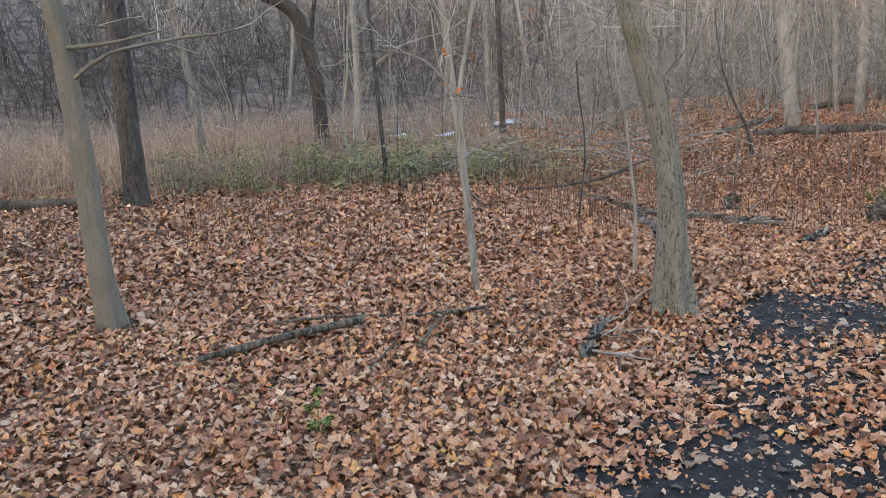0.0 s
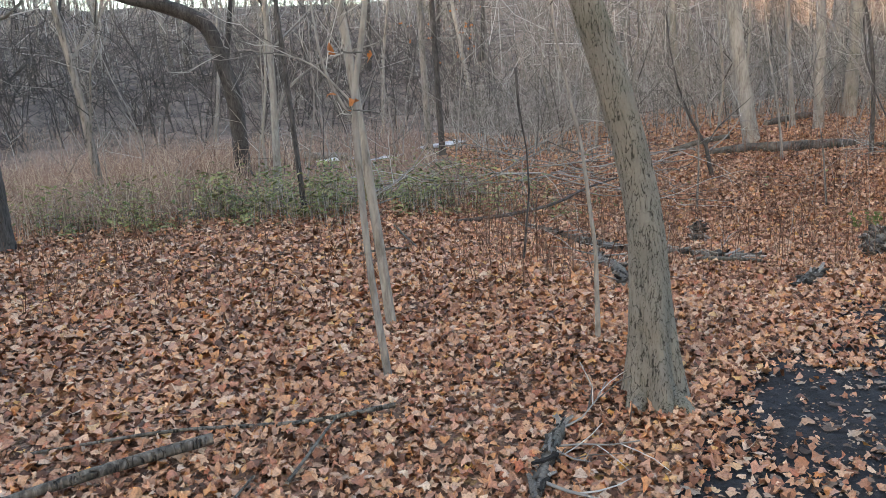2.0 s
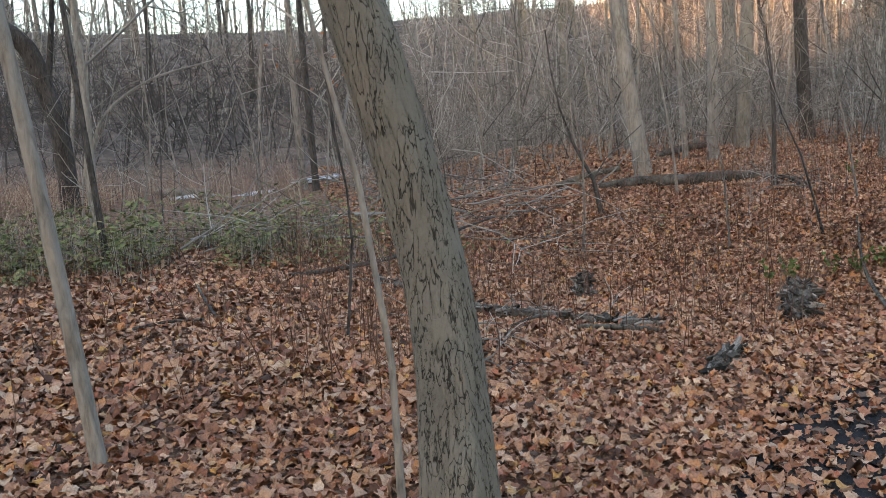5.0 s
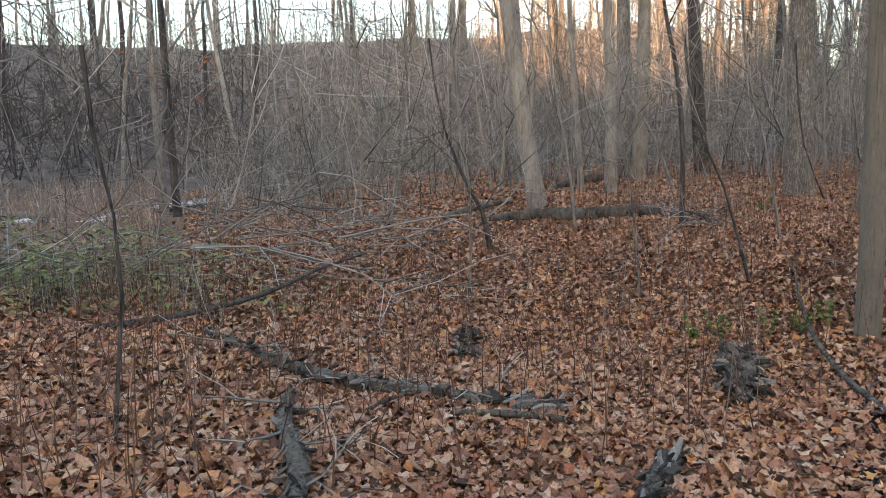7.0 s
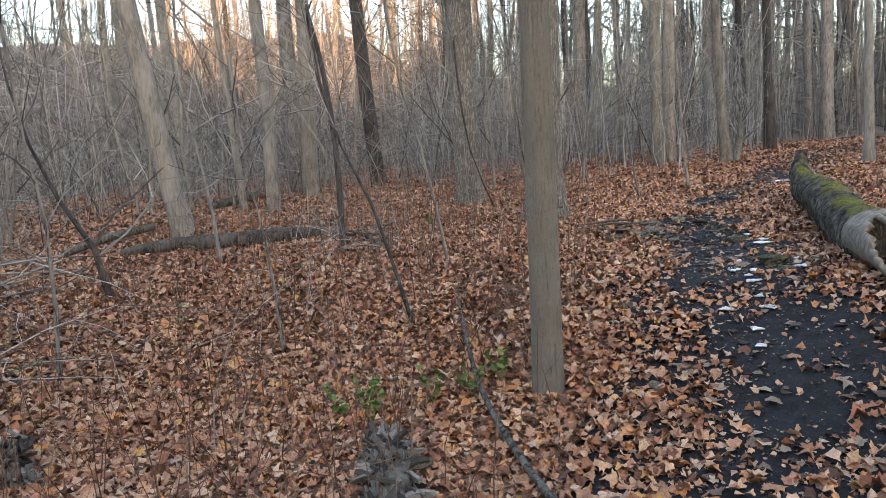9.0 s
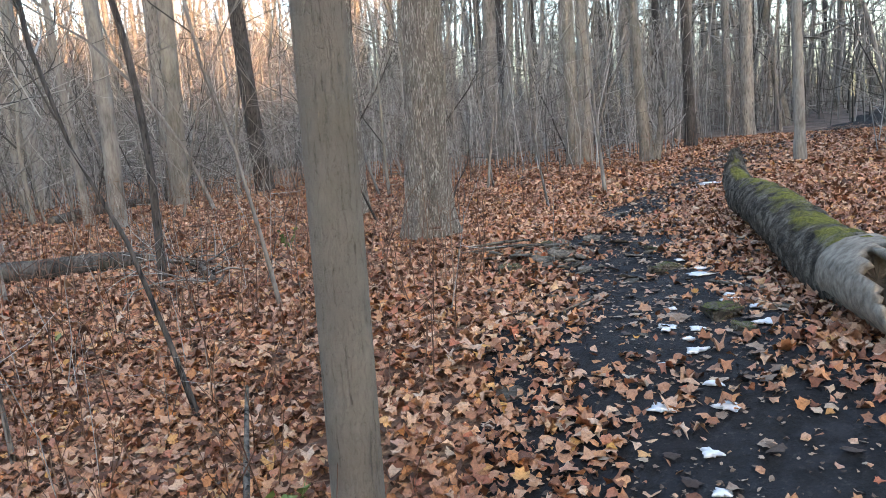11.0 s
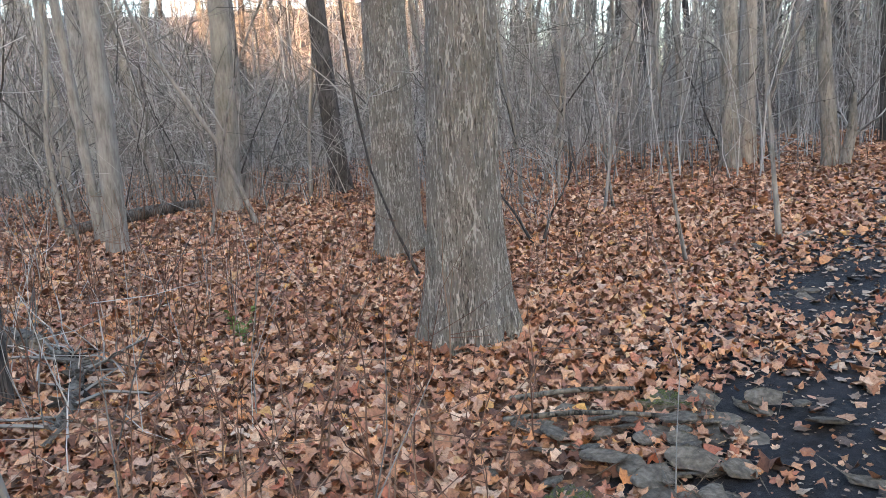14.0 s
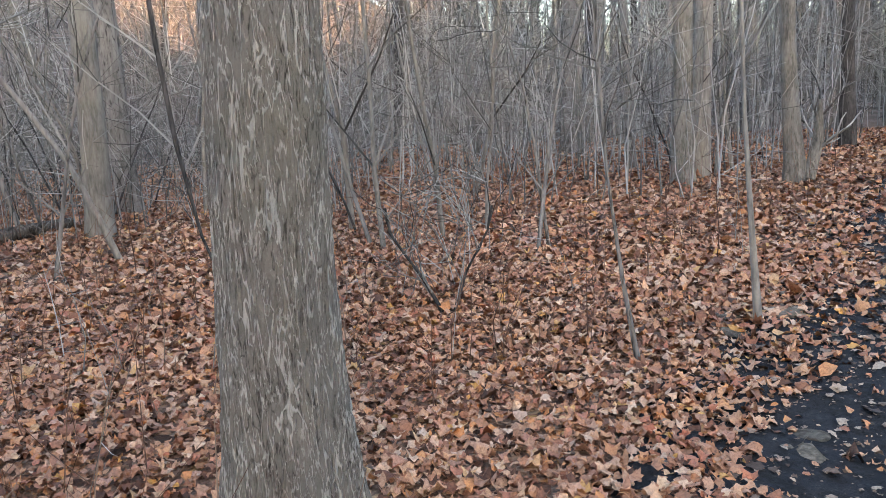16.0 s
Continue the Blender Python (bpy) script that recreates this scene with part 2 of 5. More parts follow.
def stone_material(name, moss):
    m, n, k, b = material(name, 0.85)
    v = place(n, k)
    a, f = noise_tex(n, k, v, 7, 5), noise_tex(n, k, v, 60, 5)
    col = ramp(n, k, a, [(0.3, (0.075, 0.066, 0.055)), (0.5, (0.15, 0.134, 0.112)), (0.7, (0.26, 0.238, 0.205))])
    tone = ramp(n, k, n.new("ShaderNodeObjectInfo").outputs["Random"], [(0, (0.6, 0.58, 0.55)), (1, (1.2, 1.15, 1.05))])
    col = mix(n, k, 1.0, col, tone, "MULTIPLY")
    if moss:
        up = n.new("ShaderNodeSeparateXYZ")
        k.new(n.new("ShaderNodeNewGeometry").outputs["Normal"], up.inputs[0])
        add = n.new("ShaderNodeMath")
        add.operation = "MULTIPLY"
        k.new(up.outputs[2], add.inputs[0])
        k.new(noise_tex(n, k, v, 5, 5), add.inputs[1])
        g = ramp(n, k, add.outputs[0], [(0.5 - 0.25 * moss, (0, 0, 0)), (0.6 - 0.2 * moss, (1, 1, 1))])
        green = ramp(n, k, noise_tex(n, k, v, 26, 6, 0.75), [(0.36, (0.02, 0.026, 0.01)), (0.5, (0.07, 0.085, 0.02)), (0.68, (0.2, 0.21, 0.04))])
        col = mix(n, k, g, col, green)
    k.new(col, b.inputs["Base Color"])
    bump(n, k, b, f, 0.7, 0.02)
    return m


GROUND, MUD = ground_material(), mud_material()
STONE, STONE_MOSS = stone_material("stone", 0), stone_material("mossy_stone", 0.55)


def log_material():
    m, n, k, b = material("mossy_log", 0.95)
    v = place(n, k)
    f = noise_tex(n, k, v, 50, 6)
    col = ramp(n, k, noise_tex(n, k, v, 12, 6), [(0.36, (0.022, 0.018, 0.014)), (0.52, (0.10, 0.086, 0.066)), (0.66, (0.25, 0.222, 0.178))])
    up = n.new("ShaderNodeSeparateXYZ")
    k.new(n.new("ShaderNodeNewGeometry").outputs["Normal"], up.inputs[0])
    mul = n.new("ShaderNodeMath")
    mul.operation = "MULTIPLY"
    k.new(up.outputs[2], mul.inputs[0])
    k.new(noise_tex(n, k, v, 2.3, 5), mul.inputs[1])
    g = ramp(n, k, mul.outputs[0], [(0.37, (0, 0, 0)), (0.5, (1, 1, 1))])
    col = mix(n, k, g, col, ramp(n, k, f, [(0.3, (0.08, 0.085, 0.018)), (0.7, (0.33, 0.31, 0.05))]))
    k.new(col, b.inputs["Base Color"])
    bump(n, k, b, f, 1.0, 0.05)
    return m


def plain(name, lo, hi, scale, rough):
    m, n, k, b = material(name, rough)
    f = noise_tex(n, k, place(n, k), scale, 5)
    k.new(ramp(n, k, f, [(0.3, lo), (0.7, hi)]), b.inputs["Base Color"])
    bump(n, k, b, f, 0.5, 0.01)
    return m


LOG = log_material()
CUT_WOOD = plain("weathered_cut_wood", (0.12, 0.10, 0.078), (0.34, 0.295, 0.235), 22, 0.95)
SNOW = plain("old_snow", (0.66, 0.68, 0.72), (0.84, 0.85, 0.87), 30, 0.6)
ICE = plain("stream_ice", (0.5, 0.54, 0.6), (0.8, 0.82, 0.86), 3, 0.25)


# ---------------------------------------------------------------- mesh helpers
def mesh_of(name, verts, faces, mat, smooth=False):
    """A mesh from an array of vertices and a list of face arrays, each of one size."""
    me = bpy.data.meshes.new(name)
    verts = np.asarray(verts, dtype=np.float32)
    if not isinstance(faces, list):
        faces = [faces]
    faces = [np.asarray(f, dtype=np.int32) for f in faces]
    loops = np.concatenate([f.ravel() for f in faces])
    sizes = np.concatenate([np.full(len(f), f.shape[1], dtype=np.int32) for f in faces])
    me.vertices.add(len(verts))
    me.vertices.foreach_set("co", verts.ravel())
    me.loops.add(len(loops))
    me.loops.foreach_set("vertex_index", loops)
    me.polygons.add(len(sizes))
    me.polygons.foreach_set("loop_start", np.concatenate([[0], np.cumsum(sizes)[:-1]]).astype(np.int32))
    me.polygons.foreach_set("use_smooth", np.full(len(sizes), smooth))
    me.update(calc_edges=True)
    me.validate()
    me.materials.append(mat)
    return me


def part_np(name, verts, faces, mat, parent=None, label="", smooth=False, height=None):
    ob = new(name, mesh_of(name, verts, faces, mat, smooth))
    if height is not None:
        ob.data.attributes.new("bark_height", "FLOAT", "POINT").data.foreach_set("value", np.asarray(height, dtype=np.float32))
    if parent:
        ob.parent = parent
    if label:
        ob["label"] = label
    return ob


def strands(P, R, n=3):
    """Tubes along N lines of K points each, with radii; returns vertices and quads."""
    P, R = np.asarray(P, float), np.asarray(R, float)
    N, K, _ = P.shape
    T = np.gradient(P, axis=1)
    T /= np.linalg.norm(T, axis=2, keepdims=True) + 1e-9
    ref = np.where(np.abs(T[..., 2:3]) > 0.8, np.array([1.0, 0, 0]), np.array([0, 0, 1.0]))
    U = np.cross(T, ref)
    U /= np.linalg.norm(U, axis=2, keepdims=True) + 1e-9
    V = np.cross(T, U)
    a = np.linspace(0, 2 * np.pi, n, endpoint=False)
    ring = U[:, :, None] * np.cos(a)[:, None] + V[:, :, None] * np.sin(a)[:, None]
    verts = (P[:, :, None] + ring * R[:, :, None, None]).reshape(-1, 3)
    i, k, j = np.meshgrid(np.arange(N), np.arange(K - 1), np.arange(n), indexing="ij")
    base = (i * K + k) * n
    jn = (j + 1) % n
    quads = np.stack([base + j, base + jn, base + n + jn, base + n + j], -1).reshape(-1, 4)
    return verts, quads


def value_noise(u, v, cu, cv, seed, wrap=True):
    """Smooth noise on a grid of cells, periodic in u where wrap is set. u and v count cells."""
    g = np.random.RandomState(seed).rand(cu + 1, cv + 2)
    if wrap:
        g[cu] = g[0]
    u = np.mod(u, cu) if wrap else np.clip(u, 0, cu - 1e-6)
    v = np.clip(v, 0, cv - 1e-6)
    i, j = u.astype(int), v.astype(int)
    fu, fv = u - i, v - j
    fu, fv = fu * fu * (3 - 2 * fu), fv * fv * (3 - 2 * fv)
    return (g[i, j] * (1 - fu) + g[i + 1, j] * fu) * (1 - fv) + (g[i, j + 1] * (1 - fu) + g[i + 1, j + 1] * fu) * fv


def smooth_line(pts, count):
    """A smooth line through points (rows of any width), resampled evenly."""
    p = np.asarray(pts, float)
    s = np.concatenate([[0], np.cumsum(np.linalg.norm(np.diff(p[:, :3], axis=0), axis=1))])
    m = np.gradient(p, s, axis=0)
    q = np.linspace(0, s[-1], count)
    i = np.clip(np.searchsorted(s, q, side="right") - 1, 0, len(s) - 2)
    h = (s[i + 1] - s[i])[:, None]
    t = ((q - s[i])[:, None]) / h
    return (2 * t**3 - 3 * t**2 + 1) * p[i] + (t**3 - 2 * t**2 + t) * h * m[i] + (-2 * t**3 + 3 * t**2) * p[i + 1] + (t**3 - t**2) * h * m[i + 1]


# ---------------------------------------------------------------- ground
def step(a):
    a = np.clip(a, 0, 1)
    return a * a * (3 - 2 * a)


TRAIL = smooth_line([(0.2, -6, 0), (0.9, 1.2, 0), (1.35, 3.3, 0), (2.65, 5.35, 0), (4.6, 7.1, 0), (6.6, 8.4, 0), (7.5, 8.95, 0), (8.2, 9.5, 0), (8.95, 10.05, 0), (9.6, 10.5, 0), (10.3, 11.0, 0), (12.0, 11.9, 0), (14.7, 12.7, 0), (19, 14.0, 0), (26, 15, 0), (40, 17, 0)], 400)


def trail_gap(x, y):
    """The distance from the trail's middle line."""
    x, y = np.asarray(x, float), np.asarray(y, float)
    best = np.full(x.shape, 1e9)
    for p in TRAIL[::3]:
        best = np.minimum(best, (x - p[0]) ** 2 + (y - p[1]) ** 2)
    return np.sqrt(best)


def ground_z(x, y):
    x, y = np.asarray(x, float), np.asarray(y, float)
    z = 0.06 + 0.5 * step((x - 5) / 3.5) + 0.03 * np.clip(x - 8.5, 0, 40) - 0.35 * np.exp(-(((x - 4) / 2.2) ** 2) - ((y - 12) / 3) ** 2)
    dx, dy = x - 4, y - 8
    r, az = np.hypot(dx, dy), np.degrees(np.arctan2(dx, dy))
    w = 1 - 0.86 * step((az - 32) / 16)
    w = w * (1 - step((np.abs(az + 15) - 95) / 25))
    z = z + 10.2 * w * step((r - 25) / 46) + 0.012 * np.clip(r - 75, 0, 300)
    z = z + 0.25 * w * step((r - 14) / 8) * np.sin(x * 0.5 + 1) * np.sin(y * 0.43)
    # ridge added out of view to block the sun, save through its saddle
    bx, by = math.sin(saz), math.cos(saz)
    q, l = dx * bx + dy * by, dx * by - dy * bx
    z = z + (50 - 25 * np.exp(-((l / 20) ** 2))) * step((q - 22) / 80)
    near = np.exp(-((r / 40) ** 2))
    z = z + near * (0.025 * np.sin(x * 1.9 + 0.6 * y) + 0.02 * np.sin(y * 2.3 - 0.7 * x) + 0.012 * np.sin(5.1 * x + 1.3) * np.sin(4.3 * y))
    return z


def gz(x, y):
    return float(ground_z(np.array([x]), np.array([y]))[0])


def build_ground():
    u = np.linspace(-1, 1, 301)
    ax = 5 + 7.5 * np.sinh(u * 4.6) / np.sinh(1.0) * 1.0
    ay = 10 + 7.5 * np.sinh(u * 4.6) / np.sinh(1.0) * 1.0
    X, Y = np.meshgrid(ax, ay, indexing="ij")
    Z = ground_z(X, Y)
    n = len(u)
    i, j = np.meshgrid(np.arange(n - 1), np.arange(n - 1), indexing="ij")
    b = i * n + j
    quads = np.stack([b, b + n, b + n + 1, b + 1], -1).reshape(-1, 4)
    ob = part_np("ground", np.stack([X, Y, Z], -1).reshape(-1, 3), quads, GROUND, smooth=True)
    return tagged(ob, "brown woodland floor of soil and rotting leaves", "ground", kind="structure")


def build_trail():
    L = TRAIL
    T = np.gradient(L[:, :2], axis=0)
    T /= np.linalg.norm(T, axis=1, keepdims=True)
    side = np.stack([-T[:, 1], T[:, 0]], 1)
    m = 22
    a = np.linspace(-1, 1, m)
    k = np.arange(len(L))
    wl = 0.75 + 0.3 * value_noise(k / 9.0, k * 0, 60, 2, 5, False)
    wr = 0.75 + 0.3 * value_noise(k / 8.0, k * 0, 60, 2, 6, False)
    w = np.where(a[None, :] > 0, wl[:, None], wr[:, None]) * a[None, :]
    X = L[:, 0:1] + side[:, 0:1] * w
    Y = L[:, 1:2] + side[:, 1:2] * w
    Z = ground_z(X, Y) + 0.016 - 0.03 * np.abs(a[None, :]) ** 4
    n = len(L)
    i, j = np.meshgrid(np.arange(n - 1), np.arange(m - 1), indexing="ij")
    b = i * m + j
    quads = np.stack([b, b + m, b + m + 1, b + 1], -1).reshape(-1, 4)
    ob = part_np("trail", np.stack([X, Y, Z], -1).reshape(-1, 3), quads, MUD, smooth=True)
    return tagged(ob, "muddy black footpath through fallen leaves", "path", kind="structure")


build_ground()
build_trail()


# ---------------------------------------------------------------- trees
def trunk_mesh(spine, sides, step_len, furrow, cells, flare, seed, lobes=5):
    """Vertices and faces of a trunk along spine rows x, y, z, radius, with furrowed bark and a flared foot."""
    p = np.asarray(spine, float)
    length = np.linalg.norm(np.diff(p[:, :3], axis=0), axis=1).sum()
    K = max(6, int(length / step_len))
    L = smooth_line(p, K)
    s = np.linspace(0, length, K)
    a = np.linspace(0, 2 * np.pi, sides, endpoint=False)
    rng = np.random.RandomState(seed)
    ph = rng.rand(4) * 6.28
    rad = L[:, 3:4] * np.ones((1, sides))
    rad = rad * (1 + 0.05 * np.sin(2 * a + ph[0])[None] + 0.03 * np.sin(3 * a + ph[1])[None] * np.sin(s * 1.7 + ph[2])[:, None])
    foot = np.exp(-s / (0.1 + flare * 0.3))[:, None]
    rad = rad * (1 + flare * foot * (0.65 + 0.5 * np.cos(lobes * a + ph[3] + 0.7 * np.sin(a))[None]))
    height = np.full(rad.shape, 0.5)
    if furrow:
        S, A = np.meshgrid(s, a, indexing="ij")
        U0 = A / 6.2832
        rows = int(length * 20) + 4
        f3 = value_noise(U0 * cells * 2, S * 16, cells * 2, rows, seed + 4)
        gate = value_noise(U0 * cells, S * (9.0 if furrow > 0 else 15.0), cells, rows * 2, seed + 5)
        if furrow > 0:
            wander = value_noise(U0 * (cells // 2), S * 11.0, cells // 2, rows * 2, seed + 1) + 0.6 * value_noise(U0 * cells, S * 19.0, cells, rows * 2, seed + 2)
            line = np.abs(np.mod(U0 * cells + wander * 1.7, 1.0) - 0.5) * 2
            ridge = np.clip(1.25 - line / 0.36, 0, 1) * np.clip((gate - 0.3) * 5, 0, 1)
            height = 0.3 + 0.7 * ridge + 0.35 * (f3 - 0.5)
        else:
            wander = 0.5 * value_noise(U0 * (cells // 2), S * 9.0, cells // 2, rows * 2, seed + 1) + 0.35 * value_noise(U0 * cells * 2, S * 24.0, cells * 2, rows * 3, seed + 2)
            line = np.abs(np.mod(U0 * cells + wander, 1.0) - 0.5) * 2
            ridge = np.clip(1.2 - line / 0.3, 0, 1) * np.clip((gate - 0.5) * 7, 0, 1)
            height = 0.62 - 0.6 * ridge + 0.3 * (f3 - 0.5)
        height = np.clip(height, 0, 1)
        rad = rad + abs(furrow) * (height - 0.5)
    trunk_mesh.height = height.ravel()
    T = np.gradient(L[:, :3], axis=0)
    T /= np.linalg.norm(T, axis=1, keepdims=True)
    U = np.cross(T, np.array([0, 1.0, 0]))
    U /= np.linalg.norm(U, axis=1, keepdims=True)
    V = np.cross(T, U)
    V[:] = np.where(V[:, 1:2] < 0, -V, V)
    ring = U[:, None] * np.cos(a)[None, :, None] + V[:, None] * np.sin(a)[None, :, None]
    verts = (L[:, None, :3] + ring * rad[..., None]).reshape(-1, 3)
    k, j = np.meshgrid(np.arange(K - 1), np.arange(sides), indexing="ij")
    jn = (j + 1) % sides
    b = k * sides
    quads = np.stack([b + j, b + sides + j, b + sides + jn, b + jn], -1).reshape(-1, 4)
    return verts, quads


def branch_lines(rng, start, way, length, r0, depth, out, droop=0.0):
    """Grow a branching twig system as lines of four points."""
    p = np.array(start, float)
    d = np.array(way, float)
    d /= np.linalg.norm(d)
    pts = [p.copy()]
    for i in range(3):
        d = d + rng.normal(0, 0.17, 3) + np.array([0, 0, 0.10 - droop])
        d /= np.linalg.norm(d)
        p = p + d * length / 3
        pts.append(p.copy())
    r1 = max(0.0025, r0 * 0.45)
    out.append((pts, np.linspace(r0, r1, 4)))
    if depth:
        for i in range(rng.randint(2, 5)):
            t = rng.uniform(0.3, 1.0)
            k = min(2, int(t * 3))
            q = pts[k] + (pts[k + 1] - pts[k]) * (t * 3 - k)
            side = rng.normal(0, 1, 3)
            side -= d * (side @ d)
            side /= np.linalg.norm(side)
            branch_lines(rng, q, d * 0.75 + side * 0.7, length * rng.uniform(0.45, 0.7), max(0.003, r0 * 0.5), depth - 1, out, droop)


def lines_mesh(out, sides=3, coarse=False):
    P = np.array([o[0] for o in out])
    R = np.array([o[1] for o in out])
    if coarse:
        P, R = P[:, [0, 2, 3]], R[:, [0, 2, 3]]
    return strands(P, R, sides)


def tall_spine(spine, height):
    """Carry a spine on upwards to a tree's full height, straightening and tapering."""
    p = [list(q) for q in spine]
    z0 = p[0][2]
    d = np.array(p[-1][:2]) - np.array(p[-2][:2])
    d = d / max(0.3, p[-1][2] - p[-2][2])
    x, y, z, r = p[-1]
    n = 5
    for i in range(1, n + 1):
        dz = (z0 + height - z) / (n - i + 1)
        d = d * 0.7
        x, y, z = x + d[0] * dz, y + d[1] * dz, z + dz
        p.append([x, y, z, max(0.012, spine[-1][3] * (1 - 0.88 * i / n))])
    return p


def named_tree(spine, height, mat, label, near=0, furrow=0.0, cells=24, flare=0.35, crown=9, limbs=(), seed=1, category="tree", name="tree", first=0.45):
    """A bare tree whose stem follows spine; near sets how finely the stem is cut."""
    rng = np.random.RandomState(seed)
    x0, y0 = spine[0][0], spine[0][1]
    sp = tall_spine(spine, height)
    lift = gz(x0, y0) - 0.06 - sp[0][2]
    sp[0][2] += lift
    loc = np.array([x0, y0, sp[0][2], 0])
    sp = np.array(sp) - loc
    root = new(name)
    root.location = loc[:3]
    tagged(root, label, category, group="bare trees beside the path")
    sides, seg = ((10, 0.5), (24, 0.1), (260, 0.02))[near]
    if near:
        dense = smooth_line(sp, 160)
        cut = max(4, int(np.searchsorted(dense[:, 2], 3.3 if near == 2 else 4.5)))
        cut = min(cut, 156)
        v, f = trunk_mesh(dense[: cut + 1], sides, seg, furrow, cells, flare, seed)
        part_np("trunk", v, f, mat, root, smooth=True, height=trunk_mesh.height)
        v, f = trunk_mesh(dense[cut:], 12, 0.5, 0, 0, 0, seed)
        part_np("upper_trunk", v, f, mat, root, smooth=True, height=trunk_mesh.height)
    else:
        v, f = trunk_mesh(sp, sides, seg, 0, 0, flare, seed)
        part_np("trunk", v, f, mat, root, smooth=True)
    for pts in limbs:
        L = smooth_line(np.array(pts) - loc, 14)
        v, f = strands(L[None, :, :3], L[None, :, 3], 8)
        limb = part_np("limb", v, f, mat, root, smooth=True, height=np.full(len(v), 0.5))
        out = []
        for k in range(4, 14, 2):
            w = L[k, :3] - L[k - 1, :3]
            w = w / np.linalg.norm(w) + rng.normal(0, 0.5, 3)
            branch_lines(rng, L[k, :3], w, 0.55, max(0.004, L[k, 3] * 0.4), 1, out)
        v, f = lines_mesh(out)
        tagged(part_np("spray", v, f, TWIG, limb), kind="stuff")
    out = []
    S = smooth_line(sp, 60)
    for i in range(crown):
        t = first + (0.97 - first) * (i + rng.rand()) / crown
        q = S[int(t * 59)]
        a = rng.rand() * 6.283
        way = np.array([math.cos(a), math.sin(a), rng.uniform(0.35, 1.0)])
        branch_lines(rng, q[:3], way, height * (1.05 - t) * 0.36 + 0.4, q[3] * 0.5, 2, out)
    if out:
        v, f = lines_mesh(out)
        tagged(part_np("crown", v, f, TWIG, root), kind="stuff")
    return root


# the trees that stand along the walk
named_tree([(-2.66, 5.9, 0.06, 0.095), (-2.70, 5.89, 0.5, 0.088), (-2.71, 5.89, 1.32, 0.083), (-2.74, 5.88, 1.99, 0.074), (-2.77, 5.86, 2.54, 0.066)], 11, BARK_YOUNG,
           "grey smooth-barked young tree with a long side limb", 2, -0.003, 18, 0.5, 8,
           [[(-2.74, 5.86, 1.95, 0.02), (-2.45, 5.85, 2.13, 0.015), (-1.9, 5.9, 2.24, 0.012), (-1.45, 5.95, 2.33, 0.009), (-1.38, 5.95, 2.6, 0.005)],
            [(-2.73, 5.86, 2.2, 0.02), (-2.3, 5.7, 2.22, 0.012), (-1.9, 5.6, 2.28, 0.008)]], seed=11)
named_tree([(-4.98, 12.47, 0.06, 0.19), (-4.96, 12.48, 1.7, 0.16), (-4.94, 12.49, 3.06, 0.146)], 16, BARK_DARK, "dark rough-barked tree at the edge of the meadow", 1, 0.012, 22, 0.3, 10, seed=12)
named_tree([(0.24, 7.8, 0.05, 0.042), (0.16, 7.8, 1.0, 0.039), (0.08, 7.81, 1.9, 0.037), (0.0, 7.81, 2.75, 0.034)], 6.5, BARK_PALE, "slender pale grey sapling in the leaf litter", 1, 0.003, 10, 0.15, 7,
           [[(0.1, 7.3, 1.75, 0.008), (-0.2, 7.25, 2.05, 0.006), (-0.6, 7.2, 2.15, 0.004)]], seed=13, category="sapling", name="sapling")
named_tree([(0.22, 6.51, 0.06, 0.026), (0.15, 6.5, 0.76, 0.021), (0.13, 6.5, 1.34, 0.02), (0.14, 6.5, 1.84, 0.019), (0.21, 6.51, 2.18, 0.017)], 5.0, BARK_PALE, "thin crooked pale sapling with a forked top", 1, 0.002, 8, 0.1, 6,
           [[(0.14, 6.5, 1.6, 0.009), (-0.02, 6.5, 1.95, 0.008), (-0.08, 6.5, 2.4, 0.005)]], seed=14, category="sapling", name="sapling")
maple = named_tree([(1.68, 5.78, 0.06, 0.105), (1.69, 5.87, 0.52, 0.099), (1.69, 6.0, 1.1, 0.096), (1.565, 6.07, 1.73, 0.092), (1.41, 6.12, 2.28, 0.088)], 12, BARK_MAPLE,
           "leaning grey-barked maple with a flared mossy foot", 2, -0.006, 26, 1.0, 9, seed=15)
for spread in ([(1.70, 5.86, 0.26, 0.05), (1.74, 5.72, 0.13, 0.052), (1.80, 5.58, 0.06, 0.045), (1.85, 5.5, 0.03, 0.02)], [(1.66, 5.85, 0.24, 0.045), (1.58, 5.74, 0.11, 0.05), (1.54, 5.66, 0.04, 0.035)]):
    line = np.array(spread)
    line[:, :3] -= np.array(maple.location)
    rv, rf = trunk_mesh(line, 20, 0.02, 0.01, 7, 0, 44)
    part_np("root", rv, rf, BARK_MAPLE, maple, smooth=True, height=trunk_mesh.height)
named_tree([(-3.32, 21.46, 0.06, 0.19), (-3.48, 21.42, 2.52, 0.175), (-3.91, 21.33, 3.75, 0.171), (-4.73, 21.15, 4.16, 0.156), (-5.6, 21.0, 4.4, 0.135), (-6.6, 20.8, 5.0, 0.11)], 8, BARK_DARK,
           "dark tree that arches over towards the meadow", 1, 0.008, 18, 0.3, 9, [[(-3.45, 21.42, 2.9, 0.07), (-3.2, 21.3, 4.2, 0.05), (-3.0, 21.2, 5.8, 0.03)]], seed=16)
